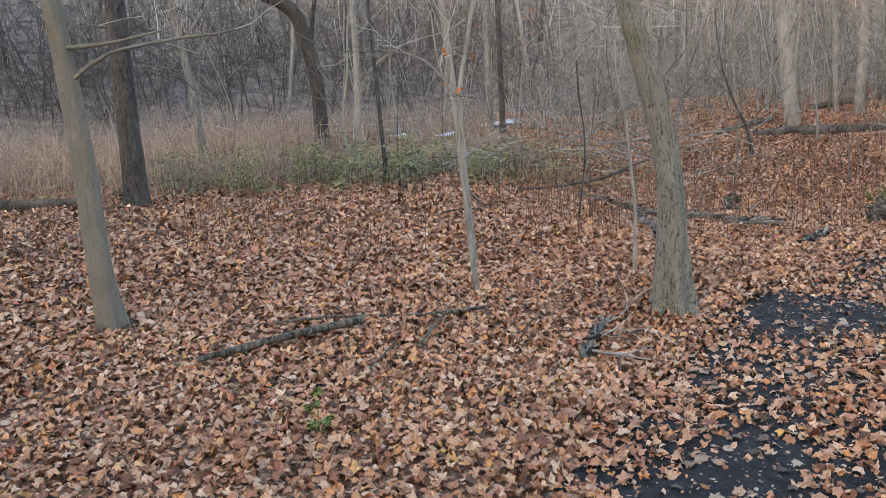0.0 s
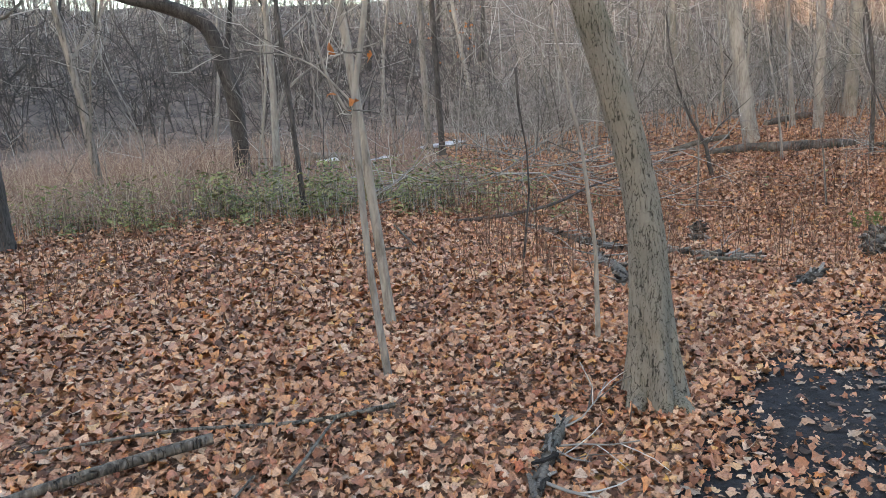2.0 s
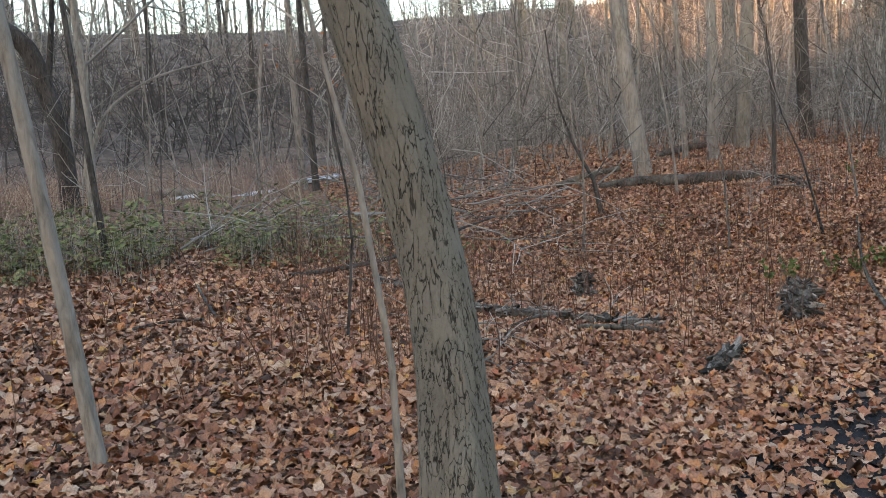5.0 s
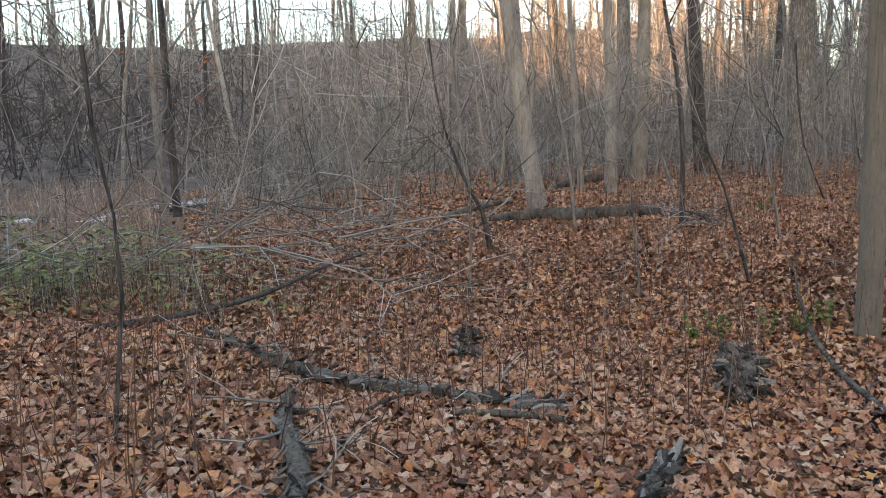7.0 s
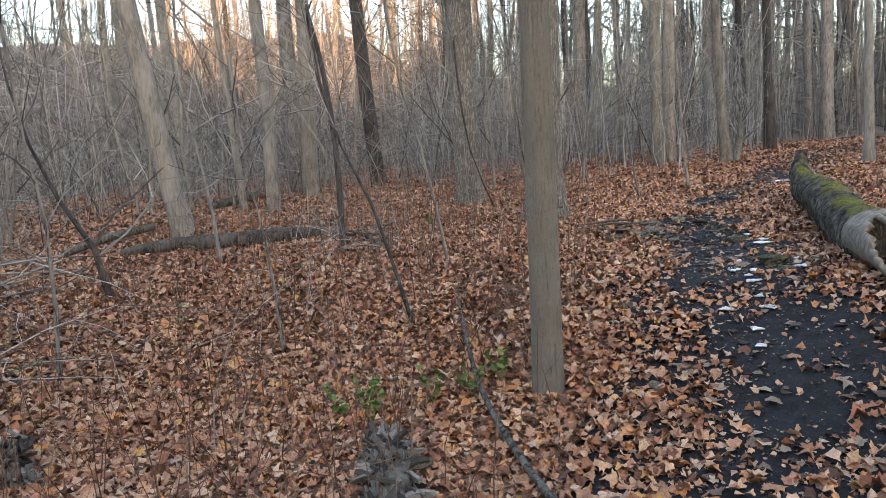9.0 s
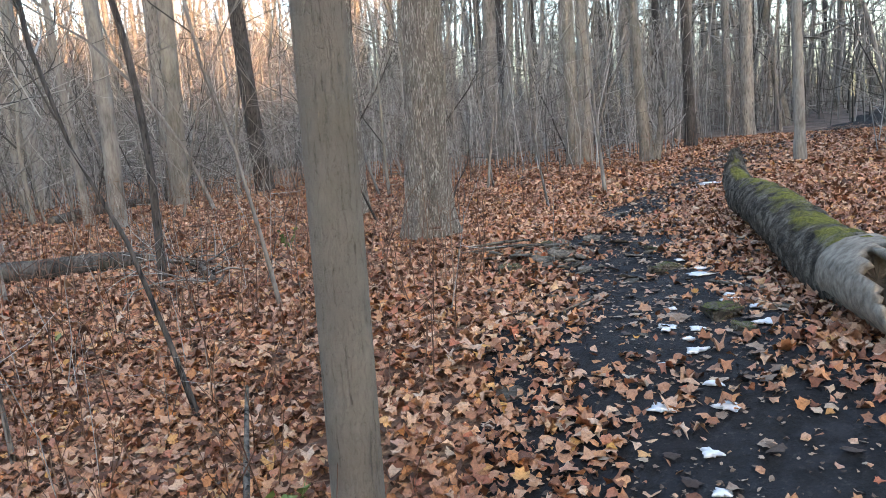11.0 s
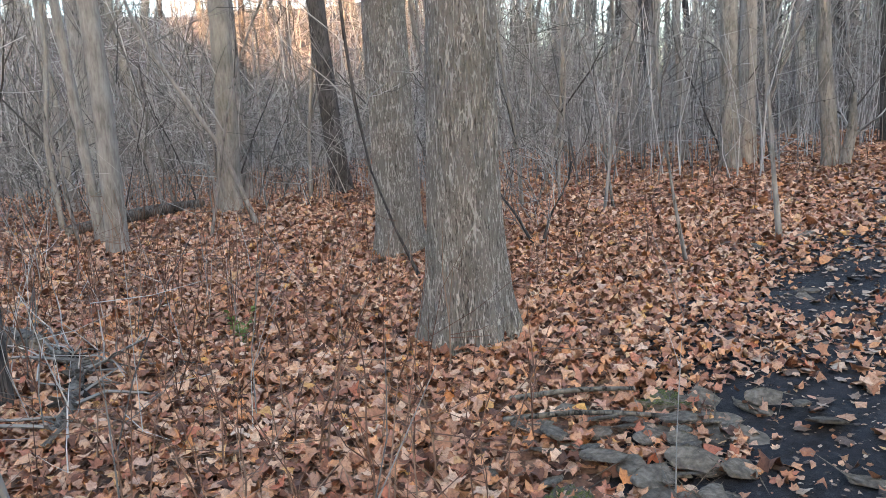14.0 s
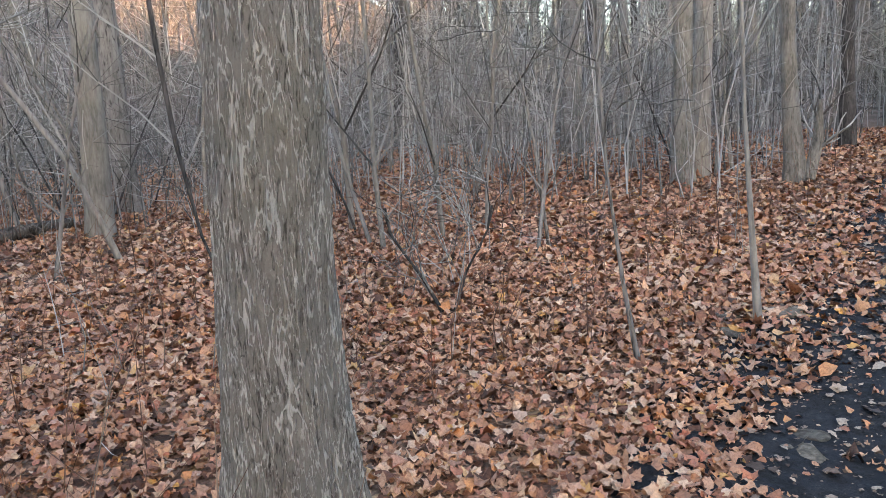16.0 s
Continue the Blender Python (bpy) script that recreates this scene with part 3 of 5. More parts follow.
named_tree([(-1.94, 17.38, 0.06, 0.075), (-1.89, 17.38, 1.29, 0.068), (-1.85, 17.39, 2.36, 0.061), (-1.86, 17.38, 3.52, 0.054)], 9, BARK_PALE, "pale forked sapling beside the stream", 0, crown=8,
           limbs=[[(-1.9, 17.38, 1.3, 0.04), (-1.6, 17.3, 2.0, 0.03), (-0.9, 17.2, 2.5, 0.02), (0.2, 17.1, 2.8, 0.012)]], seed=17, category="sapling", name="sapling", first=0.3)
named_tree([(-1.1, 14.26, 0.06, 0.046), (-1.16, 14.26, 1.28, 0.04), (-1.25, 14.25, 3.22, 0.034)], 7.5, BARK_DARK, "thin dark sapling among green undergrowth", 0, crown=6, seed=18, category="sapling", name="sapling")
named_tree([(7.56, 17.26, 0.47, 0.155), (7.33, 17.35, 1.99, 0.132), (7.13, 17.43, 3.6, 0.115)], 16, BARK_PALE, "pale leaning tree behind the fallen log", 1, 0.005, 20, 0.25, 11, seed=19)
named_tree([(9.29, 17.93, 0.58, 0.115), (9.29, 17.93, 2.16, 0.105), (9.24, 17.95, 3.86, 0.094)], 15, BARK_PALE, "straight pale-grey tree at the brush's edge", 1, 0.004, 18, 0.25, 9, seed=20)
named_tree([(12.4, 22.58, 0.68, 0.18), (12.37, 22.59, 2.7, 0.164), (12.36, 22.6, 4.91, 0.149)], 18, BARK_FAR, "tall grey tree in the brush", 0, seed=21)
named_tree([(13.45, 20.91, 0.71, 0.161), (13.33, 21.0, 2.57, 0.147), (13.23, 21.07, 4.71, 0.132)], 17, BARK_DARK, "tall dark leaning tree in the brush", 0, seed=22)
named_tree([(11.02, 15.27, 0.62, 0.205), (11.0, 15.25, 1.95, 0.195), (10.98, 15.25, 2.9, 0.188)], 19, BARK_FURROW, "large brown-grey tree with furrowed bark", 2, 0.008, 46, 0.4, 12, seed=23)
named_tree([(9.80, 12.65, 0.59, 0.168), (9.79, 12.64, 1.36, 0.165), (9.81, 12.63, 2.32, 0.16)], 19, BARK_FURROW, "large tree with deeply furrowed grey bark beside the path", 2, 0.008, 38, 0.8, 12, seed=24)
named_tree([(6.385, 9.545, 0.15, 0.079), (6.385, 9.545, 1.19, 0.076), (6.38, 9.545, 2.15, 0.073)], 13, BARK_YOUNG, "straight smooth grey tree beside the muddy path", 2, -0.002, 20, 0.12, 8, seed=25)
named_tree([(18.64, 15.63, 0.86, 0.135), (18.59, 15.73, 2.04, 0.106), (18.55, 15.79, 3.44, 0.095)], 15, BARK_GREY, "tree with a split, broken snag at its foot", 1, 0.006, 18, 0.5, 9,
           [[(18.7, 15.5, 0.9, 0.09), (18.8, 15.45, 1.4, 0.07), (18.78, 15.42, 1.9, 0.03)]], seed=26)
named_tree([(17.88, 16.81, 0.84, 0.165), (17.88, 16.81, 2.12, 0.138), (17.87, 16.83, 3.55, 0.126)], 18, BARK_GREY, "straight grey tree beyond the path", 1, 0.006, 18, 0.3, 9, seed=27)
named_tree([(18.6, 17.0, 0.84, 0.14), (18.6, 17.0, 2.09, 0.125), (18.62, 17.0, 3.49, 0.118)], 18, BARK_PALE, "straight pale tree beyond the path", 1, 0.004, 18, 0.3, 9, seed=28)
named_tree([(20.88, 21.46, 0.93, 0.236), (20.89, 21.45, 2.46, 0.192), (20.91, 21.42, 4.44, 0.175)], 20, BARK_FAR, "stout grey tree in the far woods", 0, seed=29)
named_tree([(27.61, 18.15, 1.13, 0.115), (27.58, 18.2, 4.42, 0.105)], 17, BARK_FAR, "slim straight tree in the far woods", 0, seed=30)
named_tree([(26.3, 16.99, 1.09, 0.183), (26.29, 17.02, 4.16, 0.165)], 19, BARK_FAR, "straight tree in the far woods", 0, seed=31)
named_tree([(17.43, 12.33, 0.83, 0.082), (17.42, 12.37, 2.86, 0.065)], 13, BARK_PALE, "slim pale tree past the mossy log", 0, seed=32)
named_tree([(9.4, 19.2, 0.59, 0.06), (9.3, 19.2, 1.9, 0.055), (9.2, 19.2, 3.18, 0.05)], 10, BARK_PALE, "slender pale tree in the brush", 0, seed=33, first=0.3)
named_tree([(11.35, 20.3, 0.64, 0.157), (11.39, 20.25, 2.12, 0.142), (11.41, 20.23, 3.61, 0.127)], 18, BARK_SMOOTH, "straight grey tree at the brush's edge", 1, 0.004, 18, 0.3, 9, seed=34)
named_tree([(7.79, 13.66, 0.49, 0.035), (7.77, 13.67, 1.71, 0.029), (7.7, 13.72, 2.45, 0.026), (7.61, 13.77, 2.95, 0.023)], 5.5, BARK_DARK, "crooked dark sapling at the fallen log", 1, 0.002, 8, 0.3, 8, seed=35, category="sapling", name="sapling", first=0.25)
named_tree([(6.68, 11.07, 0.22, 0.014), (6.57, 11.16, 0.75, 0.012), (6.44, 11.26, 1.27, 0.01), (6.33, 11.34, 1.55, 0.008)], 2.2, BARK_DARK, "thin leaning dark sapling", 0, crown=4, seed=36, category="sapling", name="sapling")
named_tree([(9.85, 23.19, 0.6, 0.071), (9.75, 23.21, 2.22, 0.061), (9.65, 23.22, 3.89, 0.051)], 12, BARK_PALE, "slender pale tree leaning in the brush", 0, seed=37, first=0.3)
named_tree([(19.26, 18.74, 0.88, 0.082), (19.23, 18.79, 2.26, 0.069), (19.18, 18.84, 3.94, 0.068)], 15, BARK_FAR, "slim grey tree beyond the path", 0, seed=38)
named_tree([(10.57, 24.36, 0.62, 0.15), (10.42, 24.44, 3.25, 0.136)], 17, BARK_PALE, "pale tree in the far brush", 0, seed=39)
named_tree([(1.87, 25.83, 0.06, 0.092), (1.8, 25.83, 4.11, 0.08)], 12, BARK_DARK, "slim dark tree by the stream", 0, seed=40, first=0.3)
named_tree([(-5.38, 17.58, 0.06, 0.088), (-5.55, 17.53, 2.29, 0.074), (-5.73, 17.48, 3.7, 0.06)], 9, BARK_FAR, "leaning grey sapling in the dry meadow", 0, seed=41, first=0.3)
named_tree([(12.82, 12.82, 0.69, 0.022), (12.78, 12.87, 1.4, 0.016), (12.75, 12.9, 1.9, 0.012)], 3.2, BARK_PALE, "thin pale sapling in the leaf litter", 0, crown=5, seed=42, category="sapling", name="sapling")
named_tree([(12.02, 13.03, 0.66, 0.013), (11.94, 13.12, 1.31, 0.009), (11.9, 13.15, 1.7, 0.007)], 2.6, BARK_FAR, "thin bare sapling in the leaf litter", 0, crown=5, seed=43, category="sapling", name="sapling")
named_tree([(10.55, 14.2, 0.62, 0.013), (10.36, 14.32, 1.1, 0.008), (10.28, 14.36, 1.35, 0.006)], 2.2, BARK_DARK, "short leaning dark sapling", 0, crown=4, seed=44, category="sapling", name="sapling")
named_tree([(20.34, 23.1, 0.91, 0.078), (20.4, 23.04, 4.28, 0.075)], 15, BARK_FAR, "slim tree in the far woods", 0, seed=45)
named_tree([(26.43, 20.89, 1.1, 0.145), (26.46, 20.83, 5.85, 0.142)], 18, BARK_FAR, "tall tree in the far woods", 0, seed=46)
named_tree([(1.55, 27.17, 0.06, 0.111), (1.5, 27.17, 2.95, 0.096), (1.51, 27.17, 5.61, 0.081)], 14, BARK_FAR, "straight tree across the stream", 0, seed=47)
named_tree([(1.59, 9.6, 0.0, 0.011), (1.68, 9.61, 1.14, 0.008), (1.62, 9.6, 1.5, 0.005)], 2.0, BARK_DARK, "very thin dark sapling", 0, crown=4, seed=48, category="sapling", name="sapling")


named_tree([(11.08, 18.61, 0.64, 0.03), (10.75, 18.76, 1.59, 0.026), (10.08, 19.09, 2.86, 0.02)], 4.2, BARK_PALE, "dead pale sapling leaning over in the brush", 0, crown=5, seed=49, category="sapling", name="sapling")
named_tree([(7.68, 11.84, 0.46, 0.012), (7.59, 11.86, 0.93, 0.011), (7.47, 11.89, 1.51, 0.009), (7.35, 11.92, 1.9, 0.007)], 2.6, BARK_PALE, "thin dead pale sapling leaning beside the path", 0, crown=4, seed=56, category="sapling", name="sapling")
named_tree([(11.97, 14.57, 0.66, 0.014), (11.82, 14.7, 0.98, 0.011), (11.71, 14.8, 1.19, 0.009)], 0.72, BARK_DARK, "small dark arching shrub in the leaf litter", 0, crown=7, seed=50, category="shrub", name="shrub", first=0.1)
named_tree([(12.0, 14.55, 0.66, 0.012), (12.1, 14.5, 0.95, 0.01), (12.25, 14.45, 1.2, 0.008)], 0.7, BARK_DARK, "small dark upright shrub in the leaf litter", 0, crown=7, seed=51, category="shrub", name="shrub", first=0.1)
named_tree([(5.9, 15.2, 0.3, 0.035), (5.75, 15.25, 0.75, 0.03), (5.5, 15.3, 1.2, 0.022)], 2.6, BARK_DARK, "low dark shrub spreading at the end of the log", 0, crown=9, seed=52, category="shrub", name="shrub", first=0.1)
named_tree([(6.1, 11.9, 0.0, 0.012), (6.05, 11.95, 0.8, 0.01), (5.95, 12.0, 1.5, 0.007)], 2.2, BARK_FAR, "thin bare sapling over the leaves", 0, crown=6, seed=53, category="sapling", name="sapling")
named_tree([(4.9, 13.4, 0.0, 0.016), (4.95, 13.45, 1.0, 0.013), (4.85, 13.5, 1.9, 0.01)], 3.0, BARK_FAR, "thin bare sapling over the leaves", 0, crown=7, seed=54, category="sapling", name="sapling", first=0.25)
named_tree([(7.0, 14.9, 0.3, 0.02), (6.95, 15.0, 1.2, 0.016), (6.8, 15.1, 2.2, 0.012)], 3.6, BARK_PALE, "thin pale sapling in front of the log", 0, crown=7, seed=55, category="sapling", name="sapling", first=0.25)

named_tree([(1.62, 6.75, 0.05, 0.015), (1.58, 6.76, 1.2, 0.012), (1.46, 6.76, 1.75, 0.01), (1.36, 6.76, 2.3, 0.008)], 3.4, BARK_PALE, "very thin pale sapling behind the leaning maple", 0, crown=5, seed=57, category="sapling", name="sapling")


# ---------------------------------------------------------------- woods further off
def wood_tree(seed, height, r0, mat, first):
    rng = np.random.RandomState(seed)
    root = new("tree")
    bend = rng.normal(0, 0.25, (5, 2)).cumsum(0)
    sp = [(bend[i][0] * (i > 0), bend[i][1] * (i > 0), height * i / 4 - 0.1, r0 * (1 - 0.22 * i)) for i in range(5)]
    v, f = trunk_mesh(sp, 8, height / 9, 0, 0, 0.3, seed)
    part_np("trunk", v, f, mat, root, smooth=True)
    S = smooth_line(sp, 40)
    out = []
    for i in range(8):
        t = first + (0.98 - first) * (i + rng.rand()) / 8
        q = S[int(t * 39)]
        a = rng.rand() * 6.283
        branch_lines(rng, q[:3], (math.cos(a), math.sin(a), rng.uniform(0.4, 1.2)), height * (1.08 - t) * 0.3 + 0.5, q[3] * 0.42, 2, out)
    v, f = lines_mesh(out, 3, True)
    tagged(part_np("crown", v, f, TWIG, root), kind="stuff")
    return tagged(root, "tall bare woodland tree with grey bark", "tree", group="bare trees of the woods")


def scatter_trees():
    rng = np.random.RandomState(77)
    protos = [wood_tree(100 + i, h, r, m, fst) for i, (h, r, m, fst) in enumerate([
        (17, 0.16, BARK_FAR, 0.35), (19, 0.2, BARK_GREY, 0.4), (15, 0.11, BARK_PALE, 0.3), (14, 0.09, BARK_FAR, 0.25), (18, 0.14, BARK_DARK, 0.35), (12, 0.07, BARK_FAR, 0.2)])]
    spots = []

    def try_add(x, y, gap):
        if trail_gap(np.array([x]), np.array([y]))[0] < 1.8 or any((x - a) ** 2 + (y - b) ** 2 < gap * gap for a, b in spots):
            return
        spots.append((x, y))

    for i in range(900):
        az, r = math.radians(rng.uniform(-48, 42)), rng.uniform(26, 84)
        if r < 40 and az < 0.3 and rng.rand() < 0.75:
            continue
        try_add(4 + r * math.sin(az), 8 + r * math.cos(az), 2.6)
        if len(spots) > 105:
            break
    n0 = len(spots)
    for i in range(1500):
        az, r = math.radians(rng.uniform(38, 92)), rng.uniform(19, 66)
        try_add(4 + r * math.sin(az), 8 + r * math.cos(az), 1.5)
        if len(spots) > n0 + 135:
            break
    for i in range(30):
        az, r = math.radians(rng.uniform(95, 300)), rng.uniform(7, 24)
        try_add(4 + r * math.sin(az), 6 + r * math.cos(az), 3)
    for i, (x, y) in enumerate(spots):
        s = rng.uniform(0.75, 1.15)
        m = pose(x, y, gz(x, y), rng.normal(0, 2), rng.normal(0, 2), rng.uniform(0, 360))
        p = protos[rng.randint(len(protos))]
        if i < len(protos):
            protos[i].matrix_basis = m
        else:
            copy_thing(p, m @ Matrix.Scale(s, 4))


scatter_trees()


def wood_sapling(seed, height, mat):
    rng = np.random.RandomState(seed)
    root = new("sapling")
    p, d = np.zeros(3), np.array([rng.normal(0, 0.12), rng.normal(0, 0.12), 1.0])
    pts = []
    for i in range(7):
        pts.append([*p, 0.016 * height / 3 * (1 - i * 0.13) + 0.003])
        d = d + np.array([rng.normal(0, 0.12), rng.normal(0, 0.12), 0])
        p = p + d / np.linalg.norm(d) * height / 6
    pts = np.array(pts)
    pts[0, 2] -= 0.05
    v, f = strands(pts[None, :, :3], pts[None, :, 3], 5)
    part_np("stem", v, f, mat, root, smooth=True)
    out = []
    for i in range(9):
        q = pts[rng.randint(1, 7)]
        a = rng.rand() * 6.283
        branch_lines(rng, q[:3], (math.cos(a), math.sin(a), rng.uniform(0.3, 1.3)), height * rng.uniform(0.15, 0.35), q[3] * 0.5, 1, out)
    v, f = lines_mesh(out, 3, True)
    tagged(part_np("crown", v, f, TWIG, root), kind="stuff")
    return tagged(root, "bare thin sapling in the undergrowth", "sapling", group="bare saplings of the undergrowth")


def scatter_saplings():
    rng = np.random.RandomState(78)
    protos = [wood_sapling(200 + i, h, m) for i, (h, m) in enumerate([(3.2, BARK_FAR), (4.5, BARK_PALE), (2.4, BARK_DARK), (5.5, BARK_FAR), (3.8, BARK_PALE), (6.5, BARK_SMOOTH)])]
    used = 0
    for i in range(2500):
        if used > 290:
            break
        az, r = math.radians(rng.uniform(-45, 85)), 12 + 36 * rng.rand() ** 1.3
        x, y = 4 + r * math.sin(az), 8 + r * math.cos(az)
        if trail_gap(np.array([x]), np.array([y]))[0] < 2.2 or (x < 3 and y < 15) or (x > 6 and math.hypot(x - 8.5, y - 10.5) < 6.5):
            continue
        if az < 0.05 and r < 34 and rng.rand() < 0.82:
            continue
        m = pose(x, y, gz(x, y), rng.normal(0, 5), rng.normal(0, 5), rng.uniform(0, 360))
        if used < len(protos):
            protos[used].matrix_basis = m
        else:
            copy_thing(protos[rng.randint(len(protos))], m @ Matrix.Scale(rng.uniform(0.7, 1.2), 4))
        used += 1


scatter_saplings()


# ---------------------------------------------------------------- undergrowth
def stems(rng, x, y, height, lean, r0, forks, sub=0):
    """Upright stems at the places given, each with side twigs; vertices and quads."""
    N = len(x)
    z = ground_z(x, y)
    a = rng.rand(N) * 6.283
    t = np.linspace(0, 1, 4)
    h = height[:, None] * t
    off = (lean * height)[:, None] * (t**1.6) + rng.normal(0, 0.025, (N, 4)) * height[:, None]
    P = np.stack([x[:, None] + np.cos(a)[:, None] * off, y[:, None] + np.sin(a)[:, None] * off, z[:, None] - 0.03 + h * np.sqrt(np.clip(1 - (lean[:, None] * t) ** 2, 0.05, 1))], -1)
    R = r0[:, None] * (1 - 0.75 * t)
    v0, f0 = strands(P, R, 3)
    vs, fs, n = [v0], [f0], len(v0)
    for k in range(forks):
        i = rng.randint(0, 3, N)
        q = P[np.arange(N), i] + (P[np.arange(N), i + 1] - P[np.arange(N), i]) * rng.rand(N, 1)
        w = rng.normal(0, 1, (N, 3))
        w[:, 2] = w[:, 2] * 0.7 + 0.4
        w /= np.linalg.norm(w, axis=1, keepdims=True)
        ln = (height * rng.uniform(0.2, 0.62, N))[:, None]
        mid = q + w * ln * 0.5 + rng.normal(0, 0.04, (N, 3)) * ln
        Q = np.stack([q, mid, q + w * ln + np.array([0, 0, 0.12]) * ln], 1)
        v, f = strands(Q, np.stack([r0 * 0.5, r0 * 0.38, r0 * 0.2], 1), 3)
        vs.append(v)
        fs.append(f + n)
        n += len(v)
        for h in range(sub):
            b = Q[:, 1] + (Q[:, 2] - Q[:, 1]) * rng.uniform(-0.6, 1.0, (N, 1))
            u = w * 0.7 + rng.normal(0, 0.8, (N, 3)) + np.array([0, 0, 0.25])
            u /= np.linalg.norm(u, axis=1, keepdims=True)
            lu = ln * rng.uniform(0.3, 0.8, (N, 1))
            v, f = strands(np.stack([b, b + u * lu], 1), np.stack([r0 * 0.32, r0 * 0.16], 1), 3)
            vs.append(v)
            fs.append(f + n)
            n += len(v)
    return np.concatenate(vs), np.concatenate(fs)


def polar(rng, n, a0, a1, r0, r1, power=1.0):
    az, r = np.radians(rng.uniform(a0, a1, n)), r0 + (r1 - r0) * rng.rand(n) ** power
    return 4 + r * np.sin(az), 8 + r * np.cos(az)


def thin_near_trail(rng, x, y, gap, more=None):
    keep = trail_gap(x, y) > gap
    if more is not None:
        keep &= more
    return x[keep], y[keep]


def build_brush():
    rng = np.random.RandomState(90)
    x, y = polar(rng, 8000, -50, 42, 9, 40, 0.9)
    keep = (rng.rand(len(x)) < np.where(x < 2.5, 0.06, 0.6)) & (rng.rand(len(x)) < 0.25 + 0.75 * step((np.hypot(x - 4, y - 8) - 9) / 6)) & ~((x > 5.5) & (np.hypot(x - 9, y - 12) < 8.5)) & ~((x < 2) & (y < 16.5))
    x, y = thin_near_trail(rng, x, y, 2.5, keep)
    n = len(x)
    hgt = rng.uniform(0.5, 2.3, n) * (0.5 + 0.5 * step((np.hypot(x - 4, y - 8) - 6) / 10))
    v, f = stems(rng, x, y, hgt, rng.uniform(0.05, 0.85, n), rng.uniform(0.005, 0.011, n) * (0.5 + np.hypot(x - 4, y - 8) / 26), 5, 1)
    tagged(part_np("brush", v, f, TWIG), "tangle of bare grey shrubs and twigs", "brush", kind="stuff")
    x, y = polar(rng, 3600, 38, 88, 13, 46, 0.8)
    x, y = thin_near_trail(rng, x, y, 2.2, (np.hypot(x - 9, y - 11) > 9.0))
    n = len(x)
    v, f = stems(rng, x, y, rng.uniform(0.8, 3.6, n), rng.uniform(0.02, 0.45, n), rng.uniform(0.007, 0.016, n), 4, 1)
    tagged(part_np("brush", v, f, TWIG_PALE), "thicket of pale bare stems in the woods", "brush", kind="stuff")
    x, y = polar(rng, 2400, -50, 48, 34, 78, 0.9)
    keep = (x > 6) | (rng.rand(len(x)) < 0.45)
    x, y = x[keep], y[keep]
    n = len(x)
    v, f = stems(rng, x, y, rng.uniform(0.8, 3.4, n), rng.uniform(0.05, 0.8, n), rng.uniform(0.014, 0.036, n), 6)
    tagged(part_np("brush", v, f, TWIG), "bare brush covering the hillside", "brush", kind="stuff")
    x, y = polar(rng, 1500, 40, 95, 28, 64)
    n = len(x)
    v, f = stems(rng, x, y, rng.uniform(2.5, 8.0, n), rng.uniform(0.02, 0.25, n), rng.uniform(0.015, 0.045, n), 5)
    tagged(part_np("brush", v, f, TWIG), "dense bare young growth deep in the woods", "brush", kind="stuff")
    x, y = polar(rng, 700, -46, 46, 23, 68)
    keep = (x > 5) | (np.hypot(x - 4, y - 8) > 38)
    x, y = x[keep], y[keep]
    n = len(x)
    v, f = stems(rng, x, y, rng.uniform(2.5, 8.0, n), rng.uniform(0.0, 0.3, n), rng.uniform(0.018, 0.05, n), 7)
    tagged(part_np("hill_saplings", v, f, TWIG_PALE), "bare young trees growing on the hillside", "saplings", kind="stuff")
    x, y = polar(rng, 260, -42, 2, 29, 44)
    n = len(x)
    v, f = stems(rng, x, y, rng.uniform(2.0, 5.5, n), rng.uniform(0.1, 0.9, n), rng.uniform(0.02, 0.045, n), 8, 2)
    tagged(part_np("brush", v, f, BARK_DARK), "dark tangled shrubs at the foot of the hill", "brush", kind="stuff")
    x = np.concatenate([polar(rng, 100, 38, 94, 40, 70)[0], polar(np.random.RandomState(5), 130, -45, 42, 50, 84)[0]])
    y = np.concatenate([polar(np.random.RandomState(6), 100, 38, 94, 40, 70)[1], polar(np.random.RandomState(5), 130, -45, 42, 50, 84)[1]])
    n = len(x)
    v, f = stems(rng, x, y, rng.uniform(9, 17, n), rng.uniform(0.0, 0.12, n), rng.uniform(0.06, 0.16, n), 7)
    tagged(part_np("far_woods", v, f, BARK_FAR), "far bare trees standing against the sky", "woods", kind="stuff")
    x = np.concatenate([rng.normal(7.9, 0.8, 22), rng.normal(8.4, 0.9, 26), rng.normal(6.3, 0.9, 16), rng.normal(12.5, 1.6, 22)])
    y = np.concatenate([rng.normal(13.1, 0.9, 22), rng.normal(15.2, 1.0, 26), rng.normal(11.7, 0.8, 16), rng.normal(15.5, 1.2, 22)])
    n = len(x)
    v, f = stems(rng, x, y, rng.uniform(0.4, 1.2, n), rng.uniform(0.1, 0.5, n), rng.uniform(0.0025, 0.005, n), 3)
    tagged(part_np("brambles", v, f, TWIG_PALE), "thin pale arching bramble stems over the leaves", "brambles", kind="stuff")
    x = np.concatenate([rng.uniform(1.0, 9.5, 1300), rng.uniform(9, 20, 450), rng.uniform(-7, 2, 350)])
    y = np.concatenate([rng.uniform(8.5, 17, 1300), rng.uniform(13, 22, 450), rng.uniform(8, 13, 350)])
    x, y = thin_near_trail(rng, x, y, 1.0)
    n = len(x)
    v, f = stems(rng, x, y, rng.uniform(0.12, 0.8, n), rng.uniform(0.02, 0.45, n), rng.uniform(0.0028, 0.0058, n), 3)
